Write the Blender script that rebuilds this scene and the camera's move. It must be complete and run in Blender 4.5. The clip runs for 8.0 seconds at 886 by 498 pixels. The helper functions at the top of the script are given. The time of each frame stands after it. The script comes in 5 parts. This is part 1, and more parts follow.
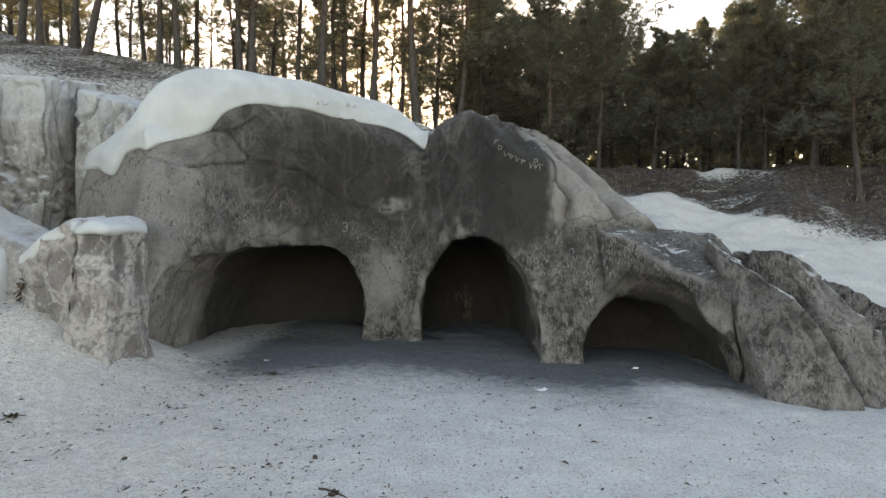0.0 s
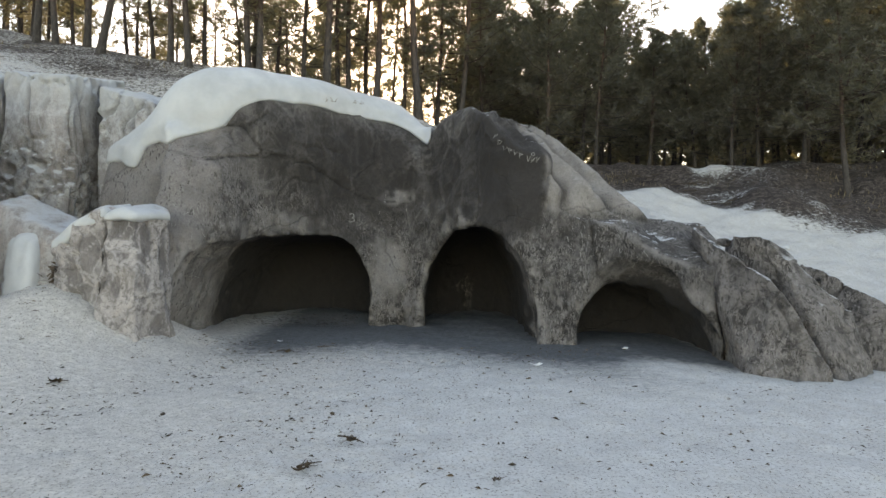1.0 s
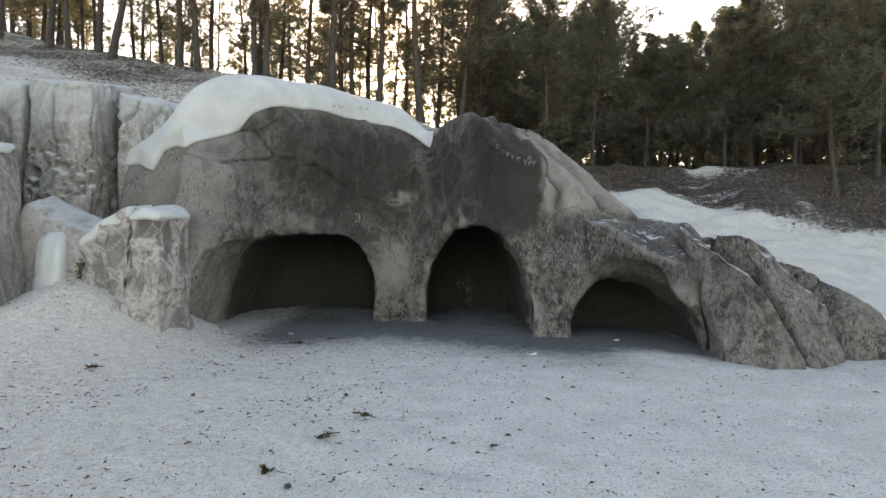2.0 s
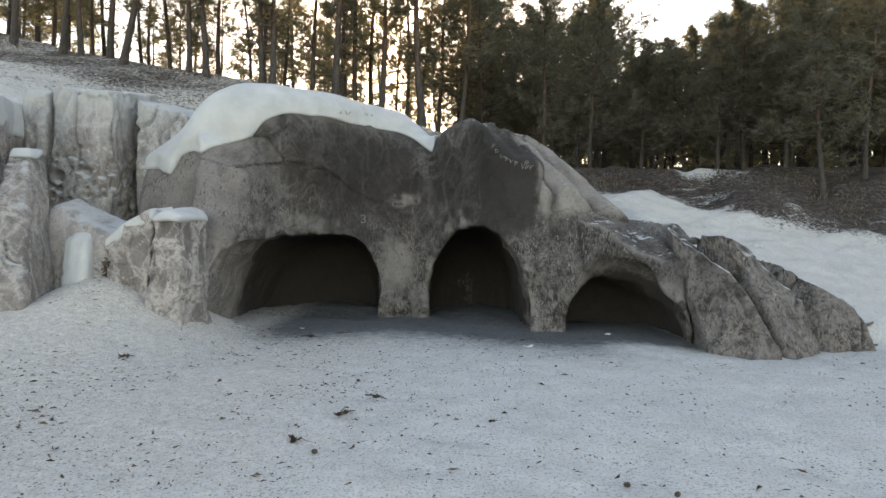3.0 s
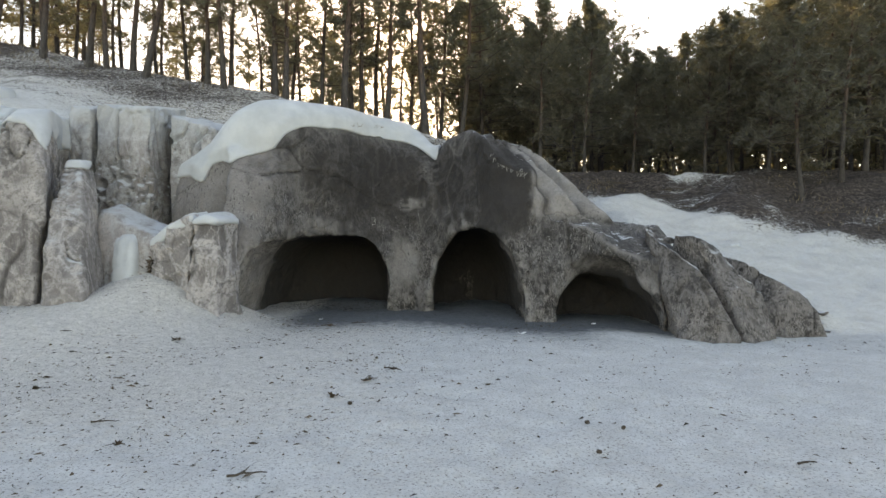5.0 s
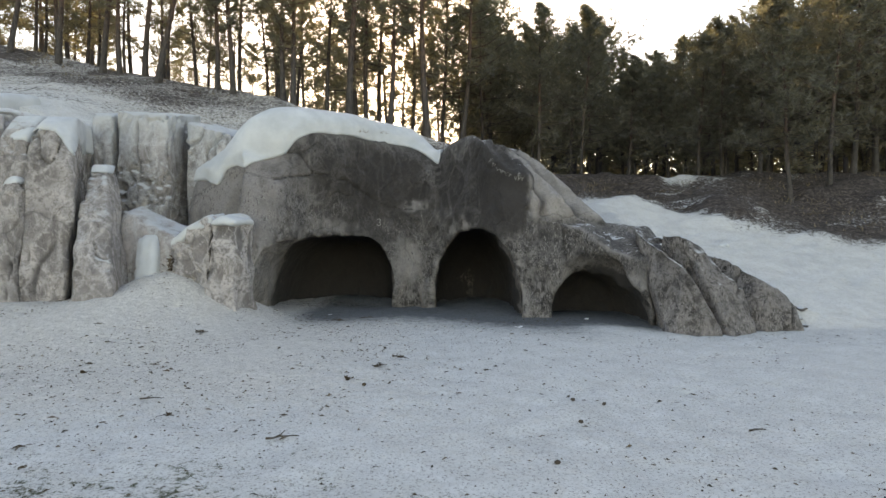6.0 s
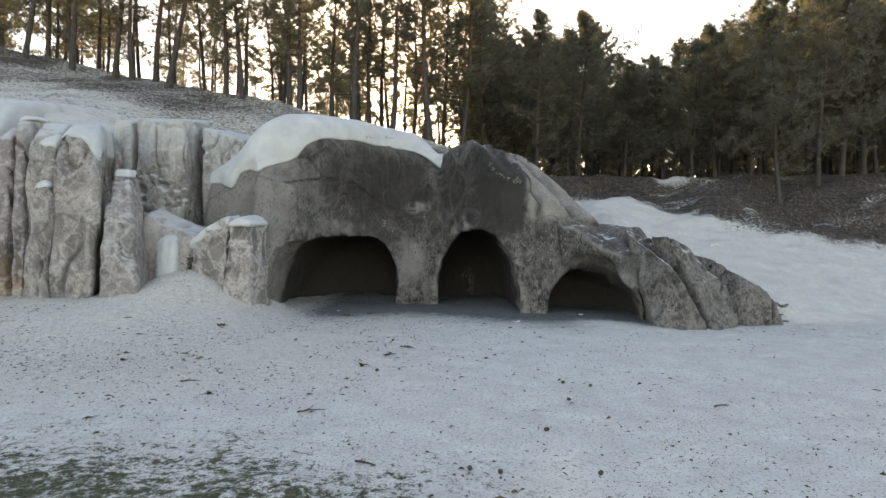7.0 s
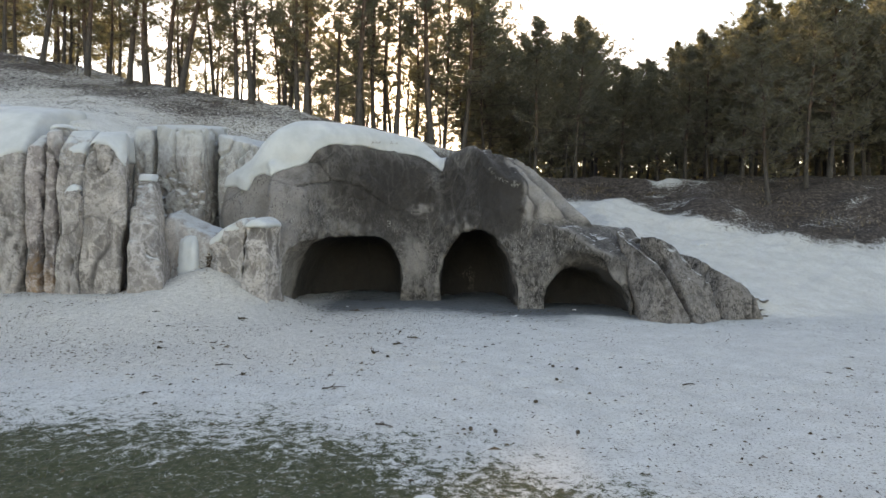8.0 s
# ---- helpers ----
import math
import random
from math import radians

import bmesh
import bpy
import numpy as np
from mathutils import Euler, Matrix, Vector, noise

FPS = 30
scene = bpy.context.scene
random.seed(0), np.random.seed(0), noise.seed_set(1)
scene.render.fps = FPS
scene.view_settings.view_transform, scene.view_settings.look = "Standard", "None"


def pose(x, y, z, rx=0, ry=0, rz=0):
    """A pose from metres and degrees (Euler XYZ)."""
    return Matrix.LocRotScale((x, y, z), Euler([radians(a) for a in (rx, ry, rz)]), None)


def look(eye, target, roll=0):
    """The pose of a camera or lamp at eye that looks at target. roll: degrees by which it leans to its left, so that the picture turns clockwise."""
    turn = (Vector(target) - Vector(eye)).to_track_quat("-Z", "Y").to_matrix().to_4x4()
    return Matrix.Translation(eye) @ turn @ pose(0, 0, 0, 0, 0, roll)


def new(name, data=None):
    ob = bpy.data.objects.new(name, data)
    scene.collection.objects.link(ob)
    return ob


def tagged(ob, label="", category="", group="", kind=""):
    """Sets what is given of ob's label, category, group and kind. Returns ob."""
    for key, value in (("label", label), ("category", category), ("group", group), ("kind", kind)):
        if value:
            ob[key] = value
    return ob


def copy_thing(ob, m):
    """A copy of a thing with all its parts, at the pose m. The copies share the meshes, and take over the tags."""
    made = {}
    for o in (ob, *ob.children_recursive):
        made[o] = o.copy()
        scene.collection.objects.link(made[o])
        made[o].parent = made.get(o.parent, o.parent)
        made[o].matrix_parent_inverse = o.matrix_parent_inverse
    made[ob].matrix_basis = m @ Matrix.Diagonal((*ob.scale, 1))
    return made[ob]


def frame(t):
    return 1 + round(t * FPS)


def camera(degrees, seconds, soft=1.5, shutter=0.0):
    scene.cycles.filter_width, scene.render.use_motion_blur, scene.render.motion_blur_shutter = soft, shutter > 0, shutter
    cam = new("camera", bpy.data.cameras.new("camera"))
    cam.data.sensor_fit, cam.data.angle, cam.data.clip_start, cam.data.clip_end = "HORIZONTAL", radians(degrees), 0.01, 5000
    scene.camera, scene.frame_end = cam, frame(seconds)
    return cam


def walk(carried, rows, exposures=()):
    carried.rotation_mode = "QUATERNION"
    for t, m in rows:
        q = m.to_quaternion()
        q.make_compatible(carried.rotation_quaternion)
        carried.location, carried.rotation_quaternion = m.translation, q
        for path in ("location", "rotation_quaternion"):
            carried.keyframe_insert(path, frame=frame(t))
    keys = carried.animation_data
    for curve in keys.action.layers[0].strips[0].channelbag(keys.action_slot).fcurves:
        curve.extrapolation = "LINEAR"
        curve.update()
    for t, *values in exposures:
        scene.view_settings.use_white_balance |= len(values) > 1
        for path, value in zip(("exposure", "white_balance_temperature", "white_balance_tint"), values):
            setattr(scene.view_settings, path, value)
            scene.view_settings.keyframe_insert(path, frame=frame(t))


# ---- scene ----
cam = camera(74.0, 8.0)
PATH = [
    (0, (0.009, -0.044, 2.107), (-0.008, 1.956, 2.095), 0.5),
    (0.5, (-0.008, -0.374, 2.028), (-0.026, 1.626, 2.016), 0.6),
    (1, (-0.024, -0.734, 1.887), (-0.042, 1.266, 1.873), 0.6),
    (1.5, (-0.035, -1.074, 1.862), (-0.053, 0.926, 1.847), 0.6),
    (3, (-0.096, -2.149, 1.847), (-0.113, -0.149, 1.833), 0.6),
    (3.5, (-0.102, -2.509, 1.841), (-0.12, -0.509, 1.828), 0.6),
    (4, (-0.115, -2.902, 1.836), (-0.134, -0.902, 1.824), 0.6),
    (4.5, (-0.124, -3.272, 1.827), (-0.144, -1.273, 1.816), 0.5),
    (6, (-0.159, -4.543, 1.812), (-0.183, -2.543, 1.801), 0.5),
    (6.5, (-0.187, -4.967, 1.818), (-0.211, -2.967, 1.806), 0.5),
    (7, (-0.219, -5.436, 1.822), (-0.242, -3.436, 1.809), 0.5),
    (7.5, (-0.235, -5.927, 1.83), (-0.259, -3.928, 1.816), 0.5),
    (8, (-0.255, -6.462, 1.829), (-0.28, -4.462, 1.814), 0.5),
]
walk(cam, [(t, look(eye, target, roll)) for t, eye, target, roll in PATH], [(0, 1.87, 9800, 16), (8, 1.75, 9450, 16)])

# ---- light ----
SUN_EL, SUN_AZ = radians(18.7), radians(-5.8)
world = bpy.data.worlds.new("sky")
scene.world = world
world.use_nodes = True
wn = world.node_tree.nodes
sky = wn.new("ShaderNodeTexSky")
sky.sky_type, sky.sun_disc = "NISHITA", False
sky.sun_elevation, sky.sun_rotation = SUN_EL, SUN_AZ
sky.air_density, sky.dust_density, sky.ozone_density = 1.0, 0.5, 1.0
wn["Background"].inputs["Strength"].default_value = 0.15
world.node_tree.links.new(sky.outputs[0], wn["Background"].inputs["Color"])
sun = new("sun", bpy.data.lights.new("sun", "SUN"))
sun.data.energy, sun.data.angle, sun.data.color = 3.0, radians(1.5), (1.0, 0.86, 0.68)
sun.matrix_world = look((0, 0, 40), (0 - math.sin(SUN_AZ) * math.cos(SUN_EL), -math.cos(SUN_AZ) * math.cos(SUN_EL), 40 - math.sin(SUN_EL)))


# ---- small tools ----
def vnoise(p, size, seed):
    """Value noise in -1..1 at the points p (n x 3), with lumps of that size."""
    lat = np.random.RandomState(seed).rand(32, 32, 32)
    q = np.asarray(p, float) / size + 100.37
    i = np.floor(q).astype(int)
    f = q - i
    f = f * f * (3 - 2 * f)
    i %= 32
    j = (i + 1) % 32
    x0, y0, z0, x1, y1, z1 = i[..., 0], i[..., 1], i[..., 2], j[..., 0], j[..., 1], j[..., 2]
    fx, fy, fz = f[..., 0], f[..., 1], f[..., 2]
    low = (lat[x0, y0, z0] * (1 - fx) + lat[x1, y0, z0] * fx) * (1 - fy) + (lat[x0, y1, z0] * (1 - fx) + lat[x1, y1, z0] * fx) * fy
    top = (lat[x0, y0, z1] * (1 - fx) + lat[x1, y0, z1] * fx) * (1 - fy) + (lat[x0, y1, z1] * (1 - fx) + lat[x1, y1, z1] * fx) * fy
    return 2 * (low * (1 - fz) + top * fz) - 1


def fractal(p, size, seed, octaves=4, fall=0.5):
    return sum(vnoise(p, size / 2 ** o, seed + o) * fall ** o for o in range(octaves))


def smooth(a, b, x):
    t = np.clip((x - a) / (b - a), 0, 1)
    return t * t * (3 - 2 * t)


def smax(a, b, k):
    h = np.clip(0.5 + 0.5 * (a - b) / k, 0, 1)
    return b + (a - b) * h + k * h * (1 - h)


def smin(a, b, k):
    return -smax(-a, -b, k)


def curve(pairs, x, soft=0.5):
    """A curve through (x, value) pairs, rounded over the width soft."""
    xs, ys = np.array(pairs, float).T
    fine = np.arange(xs[0], xs[-1] + soft / 8, soft / 8)
    pad = np.pad(np.interp(fine, xs, ys), 8, mode="edge")
    win = np.hanning(19)[1:-1]
    return np.interp(x, fine, np.convolve(pad, win / win.sum(), "valid"))


def part(name, data, material, parent=None, label=""):
    """Links a mesh (or bmesh) as one object, under a thing if given."""
    if isinstance(data, bmesh.types.BMesh):
        me = bpy.data.meshes.new(name)
        data.to_mesh(me)
        data.free()
        data = me
    if material is not None and not data.materials:
        data.materials.append(material)
    ob = new(name, data)
    if parent is not None:
        ob.parent = parent
    if label:
        ob["label"] = label
    return ob


def mesh_from(name, verts, faces, shade=True):
    me = bpy.data.meshes.new(name)
    me.from_pydata(np.asarray(verts).tolist(), [], faces if isinstance(faces, list) else faces.tolist())
    me.update()
    if shade:
        me.polygons.foreach_set("use_smooth", np.ones(len(me.polygons), bool))
    return me


def attribute(me, name, values):
    a = me.attributes.new(name, "FLOAT", "POINT")
    a.data.foreach_set("value", np.asarray(values, np.float32))


def nets(f, low, h):
    """The skin of a solid given on a grid (below zero: inside), as points and quads."""
    for ax in range(3):
        for end in (0, -1):
            s = [slice(None)] * 3
            s[ax] = end
            f[tuple(s)] = np.maximum(f[tuple(s)], h * 0.5)
    inn = f < 0
    n = np.array(f.shape) - 1
    corners = [(a, b, c) for a in (0, 1) for b in (0, 1) for c in (0, 1)]
    count = sum(inn[a:a + n[0], b:b + n[1], c:c + n[2]].astype(np.int8) for a, b, c in corners)
    cells = np.argwhere((count > 0) & (count < 8))
    index = -np.ones(tuple(n), int)
    index[tuple(cells.T)] = np.arange(len(cells))
    acc, num = np.zeros((len(cells), 3)), np.zeros(len(cells))
    for c0 in corners:
        for ax in range(3):
            if c0[ax] == 0:
                c1 = list(c0)
                c1[ax] = 1
                va, vb = f[tuple((cells + c0).T)], f[tuple((cells + c1).T)]
                hit = (va < 0) != (vb < 0)
                t = np.where(hit, va / np.where(hit, va - vb, 1), 0)
                acc += np.where(hit[:, None], np.array(c0) + t[:, None] * (np.array(c1) - np.array(c0)), 0)
                num += hit
    verts = np.array(low) + h * (cells + acc / num[:, None])
    quads = []
    for ax in range(3):
        u, v = (ax + 1) % 3, (ax + 2) % 3
        s0, s1 = [slice(None)] * 3, [slice(None)] * 3
        s0[ax], s1[ax] = slice(0, -1), slice(1, None)
        a, b = inn[tuple(s0)], inn[tuple(s1)]
        e = np.argwhere(a != b)
        e = e[(e[:, u] > 0) & (e[:, v] > 0) & (e[:, u] < n[u]) & (e[:, v] < n[v])]
        out = a[tuple(e.T)]
        ring = []
        for du, dv in ((-1, -1), (0, -1), (0, 0), (-1, 0)):
            c = e.copy()
            c[:, u] += du
            c[:, v] += dv
            ring.append(index[tuple(c.T)])
        q = np.stack(ring, 1)
        q[~out] = q[~out][:, ::-1]
        quads.append(q)
    return verts, np.concatenate(quads)


def grid(low, high, h):
    axes = [np.arange(a, b + h, h) for a, b in zip(low, high)]
    return np.stack(np.meshgrid(*axes, indexing="ij"), -1)


def chips_of(p, size, seed):
    """Scooped facets that meet in sharp ridges: depth, nearness to a ridge, and each facet's tone."""
    rs = np.random.RandomState(seed)
    jit, tilt, hue = rs.rand(16, 16, 16, 3), 0.45 * rs.normal(size=(16, 16, 16, 3)), rs.rand(16, 16, 16)
    q = p / size + 50.21
    base = np.floor(q).astype(int)
    best, second, tone = np.full(len(p), 9.0), np.full(len(p), 9.0), np.zeros(len(p))
    for dx in (-1, 0, 1):
        for dy in (-1, 0, 1):
            for dz in (-1, 0, 1):
                c = base + (dx, dy, dz)
                k = tuple((c % 16).T)
                off = q - (c + jit[k])
                d = 0.8 * (off ** 2).sum(1) + (off * tilt[k]).sum(1) + 0.3 * (hue[k] - 0.5)
                near = d < best
                second = np.where(near, best, np.minimum(second, d))
                best = np.where(near, d, best)
                tone = np.where(near, hue[k], tone)
    return np.clip(best, -0.8, 0.8), smooth(0.22, 0.02, second - best), tone


def pits_of(p, size, seed, share):
    """Weathered round holes, 0 to 1, in a share of the cells of a loose pattern."""
    rs = np.random.RandomState(seed)
    jit, on, wide = rs.rand(16, 16, 16, 3), rs.rand(16, 16, 16), rs.uniform(0.28, 0.55, (16, 16, 16))
    q = p / size + 31.7
    base = np.floor(q).astype(int)
    out = np.zeros(len(p))
    for dx in (-1, 0, 1):
        for dy in (-1, 0, 1):
            for dz in (-1, 0, 1):
                c = base + (dx, dy, dz)
                k = tuple((c % 16).T)
                d = np.sqrt(((q - (c + jit[k])) ** 2).sum(1))
                out = np.maximum(out, (on[k] < share) * smooth(wide[k], 0.6 * wide[k], d))
    return out


def cracks_of(p, size, seed):
    """Thin lines between the cells of a loose pattern, 0 to 1, broken off in places."""
    rs = np.random.RandomState(seed)
    jit = rs.rand(16, 16, 16, 3)
    q = (p + 0.10 * np.stack([fractal(p, 0.5, seed + k, 3) for k in (1, 2, 3)], 1)) / size + 20.3
    base = np.floor(q).astype(int)
    best, second = np.full(len(p), 9.0), np.full(len(p), 9.0)
    for dx in (-1, 0, 1):
        for dy in (-1, 0, 1):
            for dz in (-1, 0, 1):
                c = base + (dx, dy, dz)
                d = np.sqrt(((q - c - jit[tuple((c % 16).T)]) ** 2).sum(1))
                second = np.minimum(second, np.maximum(d, best))
                best = np.minimum(best, d)
    return smooth(0.045 / size, 0.012 / size, second - best) * smooth(-0.15, 0.15, vnoise(p, 0.7, seed + 4))


def roughen(me, rough, seed, pits=0.0, facets=1.0, extra=None, grain=0.5):
    """Weathers a rock mesh along its normals: lumps, broken facets, pits and grooves."""
    n = len(me.vertices)
    co, no = np.empty(n * 3), np.empty(n * 3)
    me.vertices.foreach_get("co", co)
    me.vertices.foreach_get("normal", no)
    co, no = co.reshape(-1, 3), no.reshape(-1, 3)
    bent = co + 0.12 * np.stack([vnoise(co, 0.5, seed + k) for k in (50, 51, 52)], 1)
    d = 0.03 * fractal(co, 0.9, seed, 2) + 0.03 * fractal(co * (1, 1, 0.6), 0.36, seed + 7, 3, 0.65)
    if callable(facets):
        facets = facets(co)
    c1, e1, t1 = chips_of(bent * (1, 1, 0.8), 1.25, seed + 2)
    c2, e2, t2 = chips_of(bent * (1, 1, 0.6), 0.55, seed + 3)
    c3, e3, t3 = chips_of(bent * (1, 1, 0.7), 0.26, seed + 4)
    flat = 0.45 if grain < 0.3 else 0.7
    d = d + facets * (flat * 0.30 * (c1 - c1.mean()) + flat * 0.22 * (c2 - c2.mean()) + 0.09 * (c3 - c3.mean()))
    groove = smooth(0.93, 1.0, 1 - np.abs(vnoise(bent * (1, 1, grain), 0.5, seed + 21))) * smooth(-0.2, 0.2, vnoise(co * (1, 1, grain), 1.3, seed + 22))
    crack = cracks_of(co * (1, 1, 0.3 + 0.5 * grain), 1.3, seed + 23) * smooth(0.0, 0.2, vnoise(co, 1.6, seed + 24)) * (extra is None)
    if extra is not None:
        crack = np.clip(-11 * extra(co), 0, 1)
    d = d * rough - (0.04 + 0.06 * (grain < 0.3)) * groove - 0.045 * crack * (extra is None)
    if pits:
        where = smooth(-0.2, 0.1, vnoise(co, 1.2, seed + 32))
        holes = np.maximum(pits_of(bent * (1, 1, 0.8), 0.27, seed + 31, 0.8), 0.6 * pits_of(co, 0.15, seed + 33, 0.6))
        d = d - pits * 0.35 * holes * where
    if extra is not None:
        d = d + extra(co)
    co += no * d[:, None]
    me.vertices.foreach_set("co", co.ravel())
    me.update()
    attribute(me, "crack", np.maximum(crack, (0.8 if extra is None else 0.35) * groove))
    attribute(me, "tone", 0.4 * t1 + 0.35 * t2 + 0.25 * t3)
    attribute(me, "wear", np.maximum(np.maximum(0.8 * e1, e2), 0.8 * e3) * (0.6 + 0.4 * facets))
    return co


def hull_planes(points):
    bm = bmesh.new()
    for p in points:
        bm.verts.new(p)
    bmesh.ops.convex_hull(bm, input=bm.verts)
    mid = sum((v.co for v in bm.verts), Vector()) / len(bm.verts)
    planes = []
    for fc in bm.faces:
        fc.normal_update()
        nrm = fc.normal.copy()
        d = nrm.dot(fc.verts[0].co)
        if nrm.dot(mid) > d:
            nrm, d = -nrm, -d
        if all((nrm - m).length > 0.05 for m, _ in planes):
            planes.append((nrm, d))
    bm.free()
    return planes


def hull_field(p, points, k):
    f = None
    for nrm, d in hull_planes(points):
        g = p @ np.array(nrm) - d
        f = g if f is None else smax(f, g, k)
    return f


# ---- materials ----
def material(name, rough=0.9):
    m = bpy.data.materials.new(name)
    m.use_nodes = True
    nt = m.node_tree
    b = nt.nodes["Principled BSDF"]
    b.inputs["Roughness"].default_value = rough
    b.inputs["Specular IOR Level"].default_value = 0.25
    return m, nt, b


def node(nt, kind, **kw):
    nd = nt.nodes.new(kind)
    for k, v in kw.items():
        if k in nd.inputs:
            nd.inputs[k].default_value = v
    return nd


def noise_node(nt, coords, scale, detail=6, rough=0.6, distort=0.0, squeeze=None):
    nd = node(nt, "ShaderNodeTexNoise", Scale=scale, Detail=detail, Roughness=rough, Distortion=distort)
    src = coords
    if squeeze:
        mp = nt.nodes.new("ShaderNodeMapping")
        mp.inputs["Scale"].default_value = squeeze
        nt.links.new(coords, mp.inputs["Vector"])
        src = mp.outputs[0]
    nt.links.new(src, nd.inputs["Vector"])
    return nd.outputs["Fac"]


def ramp(nt, fac, stops):
    nd = nt.nodes.new("ShaderNodeValToRGB")
    els = nd.color_ramp.elements
    while len(els) < len(stops):
        els.new(0.5)
    for e, (pos, col) in zip(els, stops):
        e.position = pos
        e.color = (*col, 1) if isinstance(col, tuple) else (col, col, col, 1)
    nt.links.new(fac, nd.inputs[0])
    return nd.outputs[0]


def calc(nt, op, a, b=None, clamp=False):
    nd = nt.nodes.new("ShaderNodeMath")
    nd.operation, nd.use_clamp = op, clamp
    for i, v in enumerate((a, b)):
        if v is None:
            continue
        if isinstance(v, (int, float)):
            nd.inputs[i].default_value = v
        else:
            nt.links.new(v, nd.inputs[i])
    return nd.outputs[0]


def blend(nt, fac, a, b, mode="MIX"):
    nd = nt.nodes.new("ShaderNodeMix")
    nd.data_type, nd.blend_type = "RGBA", mode
    for sock, v in ((nd.inputs[0], fac), (nd.inputs[6], a), (nd.inputs[7], b)):
        if isinstance(v, (int, float)):
            sock.default_value = v
        elif isinstance(v, tuple):
            sock.default_value = (*v, 1)
        else:
            nt.links.new(v, sock)
    return nd.outputs[2]


def bump(nt, b, height, strength, distance):
    nd = node(nt, "ShaderNodeBump", Strength=strength, Distance=distance)
    nt.links.new(height, nd.inputs["Height"])
    nt.links.new(nd.outputs[0], b.inputs["Normal"])


def attr(nt, name):
    nd = nt.nodes.new("ShaderNodeAttribute")
    nd.attribute_name = name
    return nd.outputs["Fac"]


SNOW = (0.60, 0.61, 0.625)


def strokes(nt, pos, turn, size, share):
    """Short scratched strokes, one in some cells of a stretched loose pattern."""
    mp = nt.nodes.new("ShaderNodeMapping")
    mp.inputs["Rotation"].default_value = turn
    mp.inputs["Scale"].default_value = size
    wob = node(nt, "ShaderNodeTexNoise", Scale=9.0, Detail=3.0)
    add = nt.nodes.new("ShaderNodeVectorMath")
    add.operation = "MULTIPLY_ADD"
    nt.links.new(pos, wob.inputs["Vector"])
    nt.links.new(wob.outputs["Color"], add.inputs[0])
    add.inputs[1].default_value = (0.09, 0.09, 0.09)
    nt.links.new(pos, add.inputs[2])
    nt.links.new(add.outputs[0], mp.inputs["Vector"])
    vor = node(nt, "ShaderNodeTexVoronoi", Scale=1.0)
    nt.links.new(mp.outputs[0], vor.inputs["Vector"])
    tone = nt.nodes.new("ShaderNodeSeparateColor")
    nt.links.new(vor.outputs["Color"], tone.inputs[0])
    on = ramp(nt, tone.outputs[0], [(1 - share - 0.02, 0.0), (1 - share, 1.0)])
    return calc(nt, "MULTIPLY", ramp(nt, vor.outputs["Distance"], [(0.31, 1.0), (0.37, 0.0)]), on)


